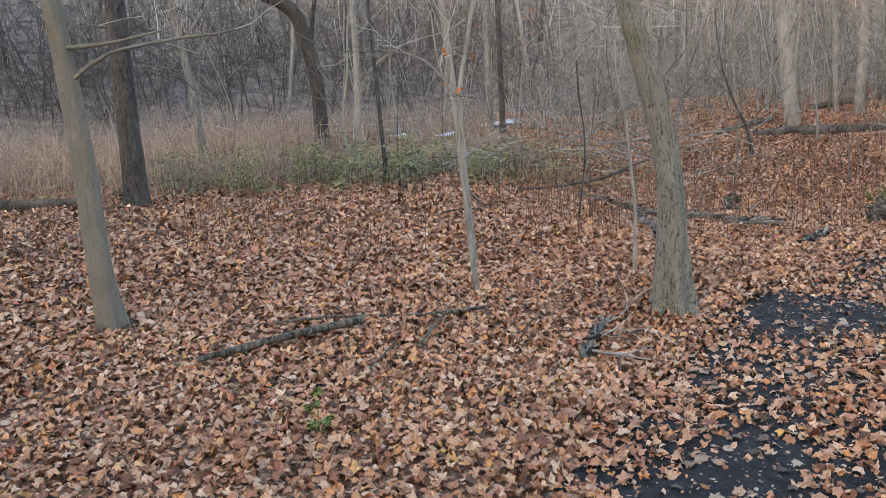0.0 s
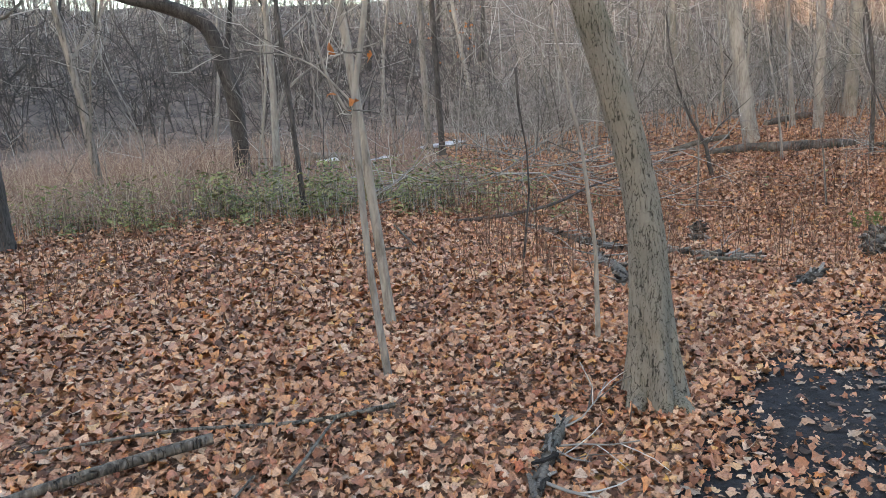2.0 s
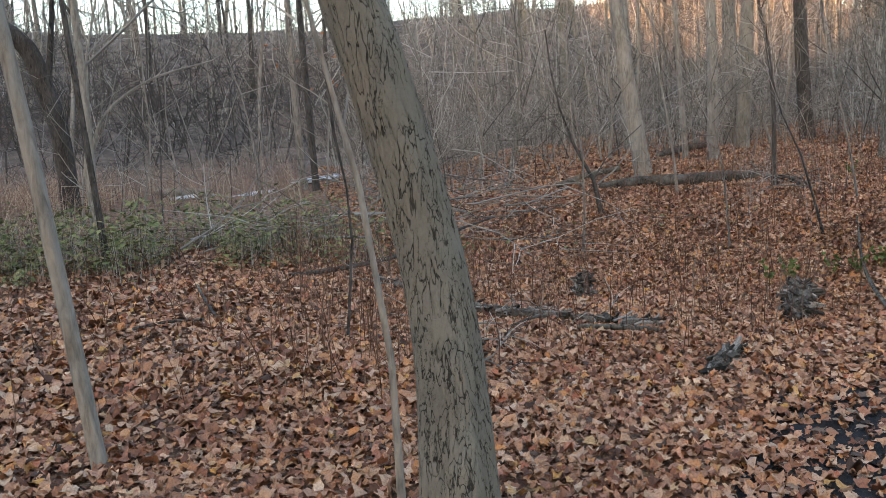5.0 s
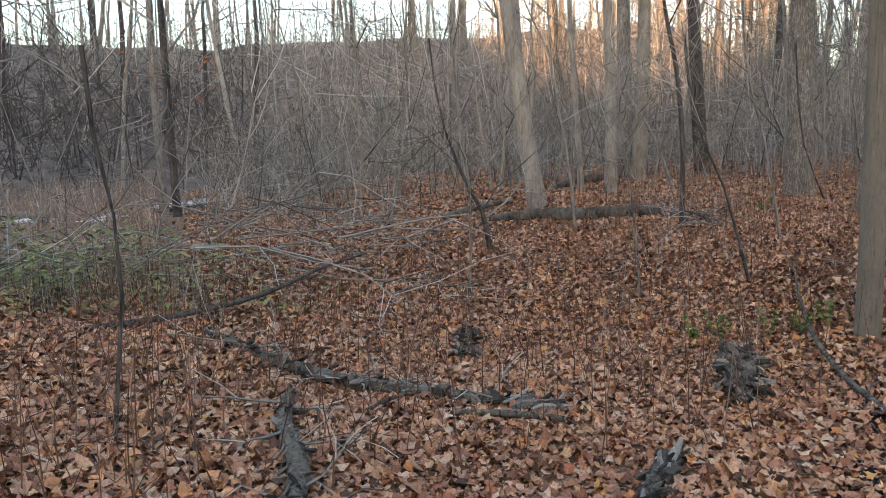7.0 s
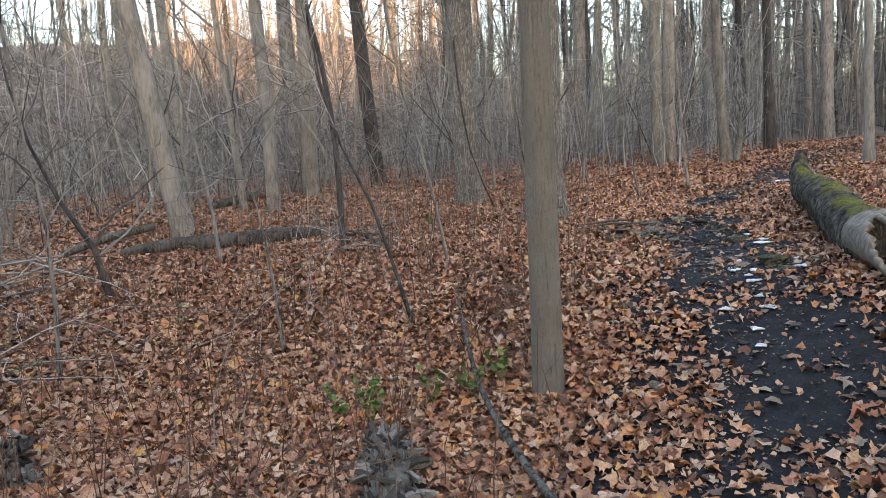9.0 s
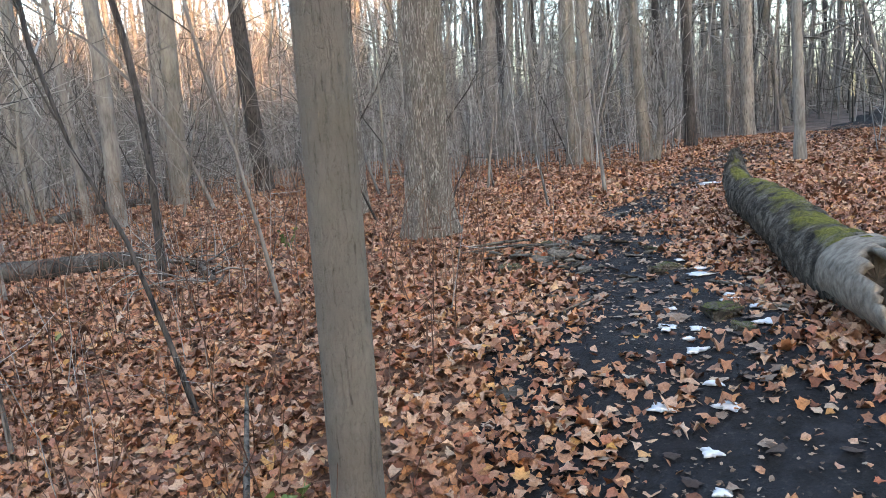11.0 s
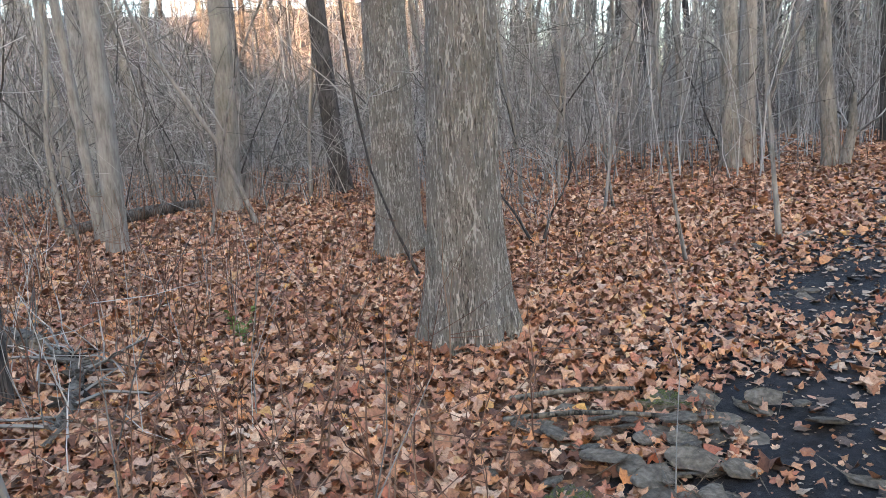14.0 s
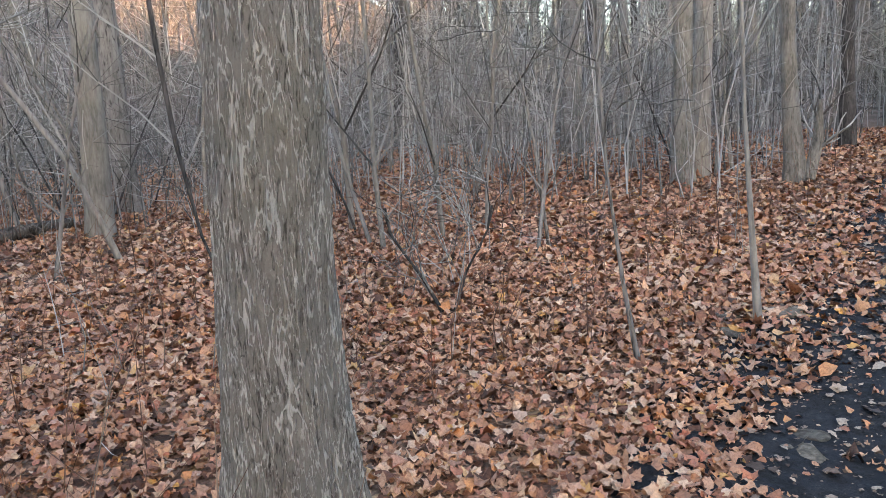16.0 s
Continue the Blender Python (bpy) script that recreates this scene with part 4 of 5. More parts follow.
    tagged(part_np("seedlings", v, f, TWIG_RED), "reddish bare seedling stems standing in the leaves", "seedling", kind="stuff")


build_brush()


def build_meadow():
    rng = np.random.RandomState(91)
    N = 10000
    x, y = rng.uniform(-22, 1.5, N), rng.uniform(13.5, 36, N)
    x[:5000] = rng.uniform(-14, -3, 5000)
    y[:5000] = rng.uniform(13.3, 24, 5000)
    keep = (x < -3.2 + 0.12 * (y - 13)) | (y > 20)
    x, y = x[keep], y[keep]
    n = len(x)
    v, f = stems(rng, x, y, rng.uniform(0.25, 0.95, n), rng.uniform(0.05, 0.8, n), rng.uniform(0.006, 0.011, n), 1)
    tagged(part_np("dry_grass", v, f, GRASS), "pinkish-brown dry meadow grass and stalks", "grass", kind="stuff")


build_meadow()


def build_green():
    """Low green-leaved plants at the edge of the litter."""
    rng = np.random.RandomState(92)
    N = 16000
    x = rng.normal(-1.4, 2.2, N)
    y = 12.9 + 0.35 * np.sin(x * 2.1) + 0.25 * np.sin(x * 5.3 + 1) + np.abs(rng.normal(0, 1.9, N))
    clump = value_noise((x + 10) * 1.5, (y - 5) * 1.5, 60, 60, 21, False)
    keep = rng.rand(N) < np.clip((clump - 0.3) * 2.2, 0.04, 1)
    x, y = x[keep], y[keep]
    N = len(x)
    z = ground_z(x, y) + rng.uniform(0.02, 0.75, N) * np.clip(2.4 * (value_noise((x + 12) * 2.2, (y - 5) * 2.2, 80, 80, 22, False) - 0.2), 0.12, 1)
    size = rng.uniform(0.025, 0.06, N)
    a = rng.rand(N) * 6.283
    d = np.stack([np.cos(a), np.sin(a), rng.uniform(-0.3, 0.7, N)], 1)
    s = np.stack([-np.sin(a), np.cos(a), rng.normal(0, 0.3, N)], 1)
    c = np.stack([x, y, z], 1)
    v = np.stack([c, c + (d * 1.0 + s * 0.45) * size[:, None], c + d * 2.3 * size[:, None] - np.array([0, 0, 0.3]) * size[:, None], c + (d * 1.0 - s * 0.45) * size[:, None]], 1).reshape(-1, 3)
    q = np.arange(N * 4).reshape(-1, 4)
    k = rng.choice(N, 2200, replace=False)
    sv, sf = stems(rng, x[k], y[k], z[k] - ground_z(x[k], y[k]) + 0.05, rng.uniform(0, 0.3, len(k)), np.full(len(k), 0.004), 1)
    root = part_np("green_plants", v, q, GREEN)
    tagged(root, "low green-leaved weeds at the edge of the fallen leaves", "plants", kind="stuff")
    part_np("stalks", sv, sf, TWIG, root)


build_green()


# ---------------------------------------------------------------- fallen leaves
HALF = [(0.0, -0.42), (0.30, -0.50), (0.42, -0.31), (0.60, -0.14), (0.46, 0.06), (0.52, 0.34), (0.26, 0.36), (0.0, 0.62)]
MAPLE = np.array(HALF + [(-x, y) for x, y in HALF[-2:0:-1]])
OVAL = np.array([(0.02, -0.5), (0.42, -0.22), (0.34, 0.26), (0.0, 0.58), (-0.42, 0.2), (-0.34, -0.28)])


def leaf_cloud(rng, x, y, z, size, outline, tilt, curl):
    """Many curled leaves as vertices and n-gon fans round a raised middle."""
    N, K = len(x), len(outline)
    loc = np.concatenate([np.zeros((1, 2)), outline])
    px = loc[None, :, 0] * rng.uniform(0.75, 1.1, (N, 1))
    py = np.repeat(loc[None, :, 1], N, 0)
    c1, c2, c3 = rng.normal(0, curl, (N, 1)), rng.normal(0, curl, (N, 1)), rng.normal(0, curl * 0.6, (N, 1))
    pz = c1 * px * px * 2 + c2 * py * py * 2 + c3 * px * py * 3 + rng.normal(0, 0.026, (N, K + 1))
    torn = 1 + rng.normal(0, 0.085, (N, K + 1))
    P = np.stack([px * torn, py * torn, pz], -1) * size[:, None, None]
    a, tx, ty = rng.rand(N) * 6.283, rng.normal(0, tilt, N), rng.normal(0, tilt, N)
    ca, sa = np.cos(a)[:, None], np.sin(a)[:, None]
    X, Y, Z = P[..., 0], P[..., 1], P[..., 2]
    Y, Z = Y * np.cos(tx)[:, None] - Z * np.sin(tx)[:, None], Y * np.sin(tx)[:, None] + Z * np.cos(tx)[:, None]
    X, Z = X * np.cos(ty)[:, None] + Z * np.sin(ty)[:, None], -X * np.sin(ty)[:, None] + Z * np.cos(ty)[:, None]
    X, Y = X * ca - Y * sa, X * sa + Y * ca
    low = np.minimum(Z.min(1), -0.0)
    V = np.stack([X + x[:, None], Y + y[:, None], Z - 0.6 * low[:, None] + z[:, None]], -1).reshape(-1, 3)
    b = (np.arange(N) * (K + 1))[:, None]
    k = np.arange(K)
    F = np.stack([np.repeat(b, K, 1), b + 1 + k, b + 1 + (k + 1) % K], -1).reshape(-1, 3)
    return V, F


def near_walk(x, y):
    """The distance from the line that runs beside the trail, where the leaves are passed closest."""
    d = np.full(x.shape, 1e9)
    for q in np.linspace(0, 1, 30):
        cx, cy = 0.3 + 9.5 * q, 2.5 + 9.5 * q
        d = np.minimum(d, np.hypot(x - cx, y - cy))
    return d


def patchy(x, y):
    return value_noise((x + 40) * 1.3, (y + 40) * 1.3, 120, 120, 8, False)


# muddy stretches: middle, half length, half width, direction in degrees
POOLS = [(1.25, 3.0, 0.85, 0.5, 65), (2.7, 5.42, 0.95, 0.52, 42), (7.0, 8.56, 0.85, 0.42, 30), (8.15, 9.45, 0.95, 0.55, 38), (9.2, 10.22, 0.85, 0.43, 37),
         (10.1, 10.98, 0.55, 0.42, 42), (11.95, 11.9, 0.85, 0.33, 14), (14.6, 12.65, 1.35, 0.38, 25)]


def bare(x, y):
    """How bare of leaves a place is: 1 in the middle of the trail's muddy stretches."""
    edge = 0.55 * (value_noise((x + 40) * 3.1, (y + 40) * 3.1, 200, 200, 12, False) - 0.5) + 0.5 * (patchy(x, y) - 0.5)
    pool = np.zeros(np.shape(x))
    for cx, cy, la, lc, deg in POOLS:
        c, s = math.cos(radians(deg)), math.sin(radians(deg))
        q = np.hypot(((x - cx) * c + (y - cy) * s) / la, ((y - cy) * c - (x - cx) * s) / lc)
        pool = np.maximum(pool, step((1.3 - q + 1.2 * edge) / 0.75))
    thin = 0.62 * step((0.65 - trail_gap(x, y) + edge) / 0.5)
    return np.maximum(pool, thin)


def build_litter():
    rng = np.random.RandomState(95)
    # close to the walk
    N = 150000
    x, y = rng.uniform(-6, 17, N * 2), rng.uniform(1.5, 18, N * 2)
    d = near_walk(x, y)
    keep = (rng.rand(len(x)) < np.clip(1.75 - d / 4.2, 0, 1)) & (rng.rand(len(x)) > 0.985 * bare(x, y))
    x, y = x[keep], y[keep]
    n = len(x)
    z = ground_z(x, y) + rng.uniform(0.0, 0.035, n)
    V, F = leaf_cloud(rng, x, y, z, 0.028 + 0.035 * rng.rand(n) ** 1.4, MAPLE, 0.23, 0.5)
    root = tagged(part_np("leaf_litter", V, F, LEAF, smooth=True), "thick layer of curled brown and orange maple leaves", "leaves", kind="stuff")
    # crumbled bits between the whole leaves
    N = 60000
    x, y = rng.uniform(-4, 14, N), rng.uniform(2, 15, N)
    keep = (rng.rand(N) < np.clip(1.35 - near_walk(x, y) / 3.5, 0, 1)) & (rng.rand(N) > 0.75 * bare(x, y))
    x, y = x[keep], y[keep]
    n = len(x)
    V, F = leaf_cloud(rng, x, y, ground_z(x, y) + rng.uniform(0.005, 0.045, n), rng.uniform(0.015, 0.05, n), OVAL, 0.45, 0.5)
    tagged(part_np("leaf_crumbs", V, F, LEAF), "torn bits of brown leaves", "leaves", kind="stuff")
    # further off
    N = 275000
    x, y = polar(rng, N, -115, 112, 0, 25, 0.6)
    d = near_walk(x, y)
    keep = (rng.rand(N) < np.where(y < 1.6, 1, np.clip((d - 2.0) / 3.0, 0, 1))) & (rng.rand(N) > 0.95 * bare(x, y)) & ~((x < 2) & (y > 15)) & (y > -7)
    x, y = x[keep], y[keep]
    n = len(x)
    V, F = leaf_cloud(rng, x, y, ground_z(x, y) + rng.uniform(0, 0.04, n), rng.uniform(0.05, 0.095, n), OVAL, 0.3, 0.5)
    tagged(part_np("leaf_litter", V, F, LEAF, smooth=True), "brown leaf layer spreading into the woods", "leaves", kind="stuff")
    # on the mud
    N = 4600
    k = rng.randint(40, 330, N)
    x, y = TRAIL[k, 0] + rng.normal(0, 0.45, N), TRAIL[k, 1] + rng.normal(0, 0.45, N)
    V, F = leaf_cloud(rng, x, y, ground_z(x, y) + 0.024, 0.016 + 0.052 * rng.rand(N) ** 2, MAPLE, 0.14, 0.2)
    tagged(part_np("trampled_leaves", V, F, LEAF_WET, smooth=True), "grey-brown trampled leaves lying on the mud", "leaves", kind="stuff")
    N = 14000
    k = rng.randint(40, 330, N)
    x, y = TRAIL[k, 0] + rng.normal(0, 0.4, N), TRAIL[k, 1] + rng.normal(0, 0.4, N)
    V, F = leaf_cloud(rng, x, y, ground_z(x, y) + 0.02, rng.uniform(0.006, 0.022, N), OVAL, 0.3, 0.3)
    tagged(part_np("mud_debris", V, F, LEAF_WET), "fine leaf crumbs and grit on the mud", "debris", kind="stuff")
    # the uppermost, one by one
    protos = []
    for i in range(6):
        v, f = leaf_cloud(rng, np.zeros(1), np.zeros(1), np.zeros(1), np.array([0.07 - 0.004 * i]), MAPLE, 0.1, 0.35)
        protos.append(mesh_of("leaf", v, f, LEAF_ONE, True))
    made = 0
    while made < 290:
        x, y = rng.uniform(-2.5, 11), rng.uniform(3, 13.5)
        ax, ay = np.array([x]), np.array([y])
        if near_walk(ax, ay)[0] > 2.6 or bare(ax, ay)[0] > 0.15:
            continue
        ob = new("leaf", protos[made % 6])
        ob.parent = root
        ob.matrix_basis = pose(x, y, gz(x, y) + 0.035, rng.normal(0, 10), rng.normal(0, 10), rng.uniform(0, 360))
        made += 1


build_litter()


# ---------------------------------------------------------------- logs, branches, stones
def log_thing(name, pts, mat, label, sides=24, furrow=0.012, category="log"):
    pts = np.array(pts, float)
    root = new(name)
    root.location = pts[0, :3]
    tagged(root, label, category)
    p = pts.copy()
    p[:, :3] -= pts[0, :3]
    v, f = trunk_mesh(p, sides, 0.04 if sides > 12 else 0.1, furrow, max(5, sides // 3), 0, len(label))
    part_np("bark", v, f, mat, root, smooth=True)
    for end, s in ((0, -1), (-1, 1)):
        k = len(v) // sides
        ring = v[:sides] if end == 0 else v[(k - 1) * sides:]
        c = ring.mean(0)
        inner = c + (ring - c) * 0.5 + np.random.RandomState(3).normal(0, 0.006, ring.shape)
        vv = np.concatenate([ring, inner, c[None]])
        j = np.arange(sides)
        jn = (j + 1) % sides
        quads = np.stack([j, jn, jn + sides, j + sides], 1)
        tris = np.stack([j + sides, jn + sides, np.full(sides, 2 * sides)], 1)
        part_np("broken_end", vv, [quads, tris], CUT_WOOD, root)
    return root


def side_twigs(root, pts, seed, count=9):
    """Broken side twigs on a fallen branch."""
    rng = np.random.RandomState(seed)
    L = smooth_line(pts, 40)
    for i in range(count):
        k = rng.randint(3, 38)
        out = []
        a = rng.rand() * 6.283
        branch_lines(rng, L[k, :3] - np.array(root.location), (math.cos(a), math.sin(a), rng.uniform(0.0, 0.4)), rng.uniform(0.25, 0.7), rng.uniform(0.006, 0.011), 1, out, 0.16)
        v, f = lines_mesh(out, 4)
        tagged(part_np("twig", v, f, TWIG, root), kind="stuff")


FLAKE = material("flaking_bark", 0.9)


def finish_flake():
    m, n, k, b = FLAKE
    tone = ramp(n, k, n.new("ShaderNodeObjectInfo").outputs["Random"], [(0.0, (0.02, 0.017, 0.015)), (0.4, (0.09, 0.08, 0.068)), (0.7, (0.2, 0.185, 0.165)), (1.0, (0.36, 0.34, 0.315))])
    f = noise_tex(n, k, place(n, k, (1, 0.25, 1)), 60, 5, 0.7)
    k.new(mix(n, k, 1.0, tone, ramp(n, k, f, [(0.35, (0.5, 0.48, 0.46)), (0.65, (1.2, 1.2, 1.18))]), "MULTIPLY"), b.inputs["Base Color"])
    bump(n, k, b, f, 0.8, 0.01)
    return m


FLAKE = finish_flake()


def flake_mesh(seed):
    """A curved, tapering splinter of bark or wood, of unit length along y."""
    rng = np.random.RandomState(seed)
    V = []
    for t in np.linspace(0, 1, 5):
        w = 0.085 * (0.3 + math.sin(math.pi * (0.15 + 0.75 * t))) * rng.uniform(0.7, 1.2)
        h = 0.28 * (t - 0.5) ** 2 + rng.normal(0, 0.015)
        sx = rng.normal(0, 0.03)
        V += [(sx - w, t - 0.5, h - 0.03), (sx + w, t - 0.5, h - 0.03), (sx + w * 0.7, t - 0.5, h + 0.04), (sx - w * 0.7, t - 0.5, h + 0.04)]
    F = [(4 * r + c, 4 * r + (c + 1) % 4, 4 * r + 4 + (c + 1) % 4, 4 * r + 4 + c) for r in range(4) for c in range(4)]
    return mesh_of("flake", V, np.array(F + [(3, 2, 1, 0), (16, 17, 18, 19)]), FLAKE)


FLAKES = [flake_mesh(700 + i) for i in range(5)]


def shaggy(root, pts, count, size, spread, seed):
    """Loose flakes of bark and splinters along a piece of rotten wood, each leaning its own way."""
    rng = np.random.RandomState(seed)
    L = smooth_line(pts, 60)
    for i in range(count):
        k = rng.randint(0, 59)
        d = L[min(k + 1, 59), :3] - L[max(k - 1, 0), :3]
        yaw = math.degrees(math.atan2(-d[0], d[1])) + rng.normal(0, spread)
        a = rng.uniform(-0.2, math.pi + 0.2)
        side = np.array([d[1], -d[0], 0]) / (math.hypot(d[0], d[1]) + 1e-6)
        c = L[k, :3] + side * math.cos(a) * L[k, 3] * 0.95 + np.array([0, 0, math.sin(a) * L[k, 3] * 0.95])
        ob = new("flake", FLAKES[rng.randint(5)])
        ob.parent = root
        ob.matrix_basis = pose(*(c - np.array(root.location)), rng.normal(8, 14), 90 - math.degrees(a) + rng.normal(0, 18), yaw) @ Matrix.Diagonal((*(size * rng.uniform(0.5, 1.35) * np.array([1, 1, 1])), 1))
    return root


def on_ground(pts):
    return [(x, y, gz(x, y) + h, r) for x, y, h, r in pts]


mossy = log_thing("mossy_log", on_ground([(8.66, 8.77, 0.15, 0.175), (9.2, 9.12, 0.15, 0.18), (10.3, 9.8, 0.16, 0.175), (11.2, 10.36, 0.18, 0.165), (11.85, 10.78, 0.24, 0.14), (12.2, 11.0, 0.40, 0.10), (12.36, 11.06, 0.56, 0.06)]),
                  LOG, "fallen log covered with green moss beside the path", 40, 0.022)


def broken_shell(line, root):
    """The hollow broken end of the log: a ragged shell of bare wood that runs out in a wedge along its underside."""
    rows, cols, thick = 34, 36, 0.03
    L = smooth_line(line, rows)
    T = np.gradient(L[:, :3], axis=0)
    T /= np.linalg.norm(T, axis=1, keepdims=True)
    side = np.cross(T, np.array([0, 0, 1.0]))
    side /= np.linalg.norm(side, axis=1, keepdims=True)
    up = np.cross(side, T)
    rng = np.random.RandomState(31)
    a = np.linspace(0, 2 * math.pi, cols, endpoint=False)
    jag = rng.normal(0, 0.10, cols)
    reach = np.clip(0.62 - 0.38 * np.sin(a) + jag, 0.2, 1)
    V = []
    for inner in (0, 1):
        for r in range(rows):
            rad = L[r, 3] * (1 + 0.06 * np.sin(3 * a + 1) + rng.normal(0, 0.012, cols)) - inner * thick
            V += list(L[r, :3] + side[r] * (np.cos(a) * rad)[:, None] + up[r] * (np.sin(a) * rad)[:, None] - np.array(root.location))
    keep = np.array([[r / (rows - 1) < reach[c] for c in range(cols)] for r in range(rows - 1)])
    n, F = rows * cols, []
    for r in range(rows - 1):
        for c in range(cols):
            if not keep[r, c]:
                continue
            d = (c + 1) % cols
            q = (r * cols + c, r * cols + d, (r + 1) * cols + d, (r + 1) * cols + c)
            F += [q, tuple(n + v for v in reversed(q))]
            if r == rows - 2 or not keep[r + 1, c]:
                F.append((q[3], q[2], n + q[2], n + q[3]))
            if not keep[r, d]:
                F.append((q[2], q[1], n + q[1], n + q[2]))
            if not keep[r, c - 1]:
                F.append((q[0], q[3], n + q[3], n + q[0]))
    part_np("bare_wood", V, np.array(F), CUT_WOOD, root, "pale bare rotten wood at the broken end", smooth=True)


broken_shell(on_ground([(8.85, 8.9, 0.15, 0.182), (8.4, 8.61, 0.15, 0.178), (8.0, 8.36, 0.13, 0.15), (7.65, 8.14, 0.09, 0.10)]), mossy)
prong = np.array(on_ground([(8.5, 8.6, 0.27, 0.055), (8.2, 8.33, 0.29, 0.05), (7.95, 8.12, 0.27, 0.035), (7.8, 8.0, 0.25, 0.012)]))
prong[:, :3] -= np.array(mossy.location)
bv, bf = trunk_mesh(prong, 16, 0.03, 0.015, 6, 0, 6)
part_np("prong", bv, bf, BARK_ROT, mossy, "dark splintered stub of rotten wood", smooth=True)
log_thing("fallen_log", on_ground([(6.7, 17.2, 0.06, 0.07), (7.05, 16.5, 0.08, 0.09), (7.55, 15.5, 0.09, 0.1), (7.95, 14.7, 0.08, 0.085), (8.05, 14.45, 0.06, 0.06)]), BARK_ROT, "long rotting log lying across the leaf litter", 20, 0.015)
log_thing("fallen_log", on_ground([(-2.4, 26.4, 0.1, 0.09), (-1.5, 25.6, 0.13, 0.12), (-0.9, 25.0, 0.12, 0.11)]), BARK_GREY, "grey log lying across the small stream", 16, 0.008)
log_thing("stick", on_ground([(-1.72, 4.96, 0.07, 0.02), (-1.2, 5.2, 0.09, 0.028), (-0.64, 5.45, 0.1, 0.03)]), BARK_ROT, "straight grey fallen stick on the leaves", 10, 0.003, "stick")
log_thing("stick", on_ground([(-1.6, 5.6, 0.04, 0.008), (-0.9, 5.7, 0.05, 0.01), (-0.2, 5.75, 0.05, 0.013), (0.25, 5.9, 0.06, 0.015)]), BARK_ROT, "thin crooked dead branch on the leaves", 8, 0.002, "stick")
log_thing("stick", on_ground([(1.15, 12.7, 0.04, 0.028), (1.9, 13.0, 0.10, 0.026), (2.7, 13.5, 0.18, 0.022), (3.4, 14.2, 0.3, 0.018), (4.1, 14.85, 0.34, 0.01)]), BARK_DARK, "long curved brown fallen branch", 10, 0.002, "branch")
branch_line = on_ground([(2.1, 12.6, 0.04, 0.025), (2.6, 11.6, 0.06, 0.05), (3.0, 10.9, 0.06, 0.06), (3.5, 10.2, 0.05, 0.04), (4.05, 9.5, 0.05, 0.028)])
rotten = log_thing("rotten_branch", branch_line, BARK_ROT, "rotten fallen branch with peeling bark", 14, 0.012, "branch")
side_twigs(rotten, branch_line, 7, 16)
shaggy(rotten, branch_line, 80, 0.2, 40, 74)
branch_line = on_ground([(2.6, 10.6, 0.04, 0.04), (2.45, 9.7, 0.05, 0.05), (2.42, 8.9, 0.05, 0.055), (2.3, 8.4, 0.03, 0.03)])
rotten = log_thing("rotten_branch", branch_line, BARK_ROT, "half-buried rotten branch in the leaves", 14, 0.012, "branch")
side_twigs(rotten, branch_line, 7)
shaggy(rotten, branch_line, 40, 0.16, 35, 75)
branch_line = on_ground([(0.85, 4.9, 0.03, 0.025), (1.0, 5.3, 0.04, 0.035), (1.15, 5.65, 0.03, 0.02)])
rotten = log_thing("rotten_branch", branch_line, BARK_ROT, "short piece of rotten bark-covered wood", 14, 0.014, "branch")
side_twigs(rotten, branch_line, 7, 4)
shaggy(rotten, branch_line, 30, 0.13, 25, 76)
chunk = on_ground([(5.0, 9.1, 0.02, 0.05), (5.12, 9.26, 0.08, 0.09), (5.3, 9.5, 0.11, 0.095), (5.46, 9.76, 0.10, 0.07), (5.56, 9.92, 0.05, 0.03)])
shaggy(log_thing("rotten_wood", chunk, BARK_ROT, "chunk of rotten wood with flaking black and white bark", 40, 0.05, "wood"), chunk, 150, 0.17, 34, 71)
chunk = on_ground([(4.15, 11.46, -0.02, 0.085), (4.18, 11.52, 0.11, 0.075), (4.22, 11.6, 0.25, 0.045)])
shaggy(log_thing("stump", chunk, BARK_ROT, "small rotten stump in the leaves", 30, 0.05, "stump"), chunk, 36, 0.17, 50, 72)
chunk = on_ground([(3.72, 8.15, 0.02, 0.03), (3.9, 8.31, 0.04, 0.05), (4.2, 8.56, 0.03, 0.03)])
shaggy(log_thing("bark_slab", chunk, BARK_ROT, "slab of grey-green bark lying on the leaves", 30, 0.03, "bark"), chunk, 40, 0.16, 14, 73)
log_thing("stick", on_ground([(5.35, 8.35, 0.03, 0.02), (5.75, 9.1, 0.05, 0.018), (6.2, 9.9, 0.12, 0.014), (6.6, 10.5, 0.3, 0.008)]), BARK_ROT, "dead grey branch beside the path", 8, 0.002, "branch")

branch_line = on_ground([(8.08, 14.3, 0.04, 0.022), (8.14, 13.8, 0.06, 0.03), (8.02, 13.35, 0.05, 0.028), (7.86, 12.95, 0.03, 0.014)])
rotten = log_thing("rotten_branch", branch_line, BARK_ROT, "grey rotten branch lying in the litter", 16, 0.01, "branch")
side_twigs(rotten, branch_line, 8, 18)
shaggy(rotten, branch_line, 30, 0.14, 60, 77)
log_thing("fallen_log", on_ground([(9.2, 20.1, 0.08, 0.07), (10.3, 20.8, 0.12, 0.09), (11.3, 21.4, 0.12, 0.07)]), BARK_ROT, "dark log lying in the brush", 14, 0.01)
log_thing("fallen_log", on_ground([(-8.5, 12.1, 0.08, 0.1), (-7.0, 12.2, 0.09, 0.1), (-5.6, 12.35, 0.08, 0.08)]), BARK_ROT, "dark log at the edge of the dry meadow", 14, 0.01)
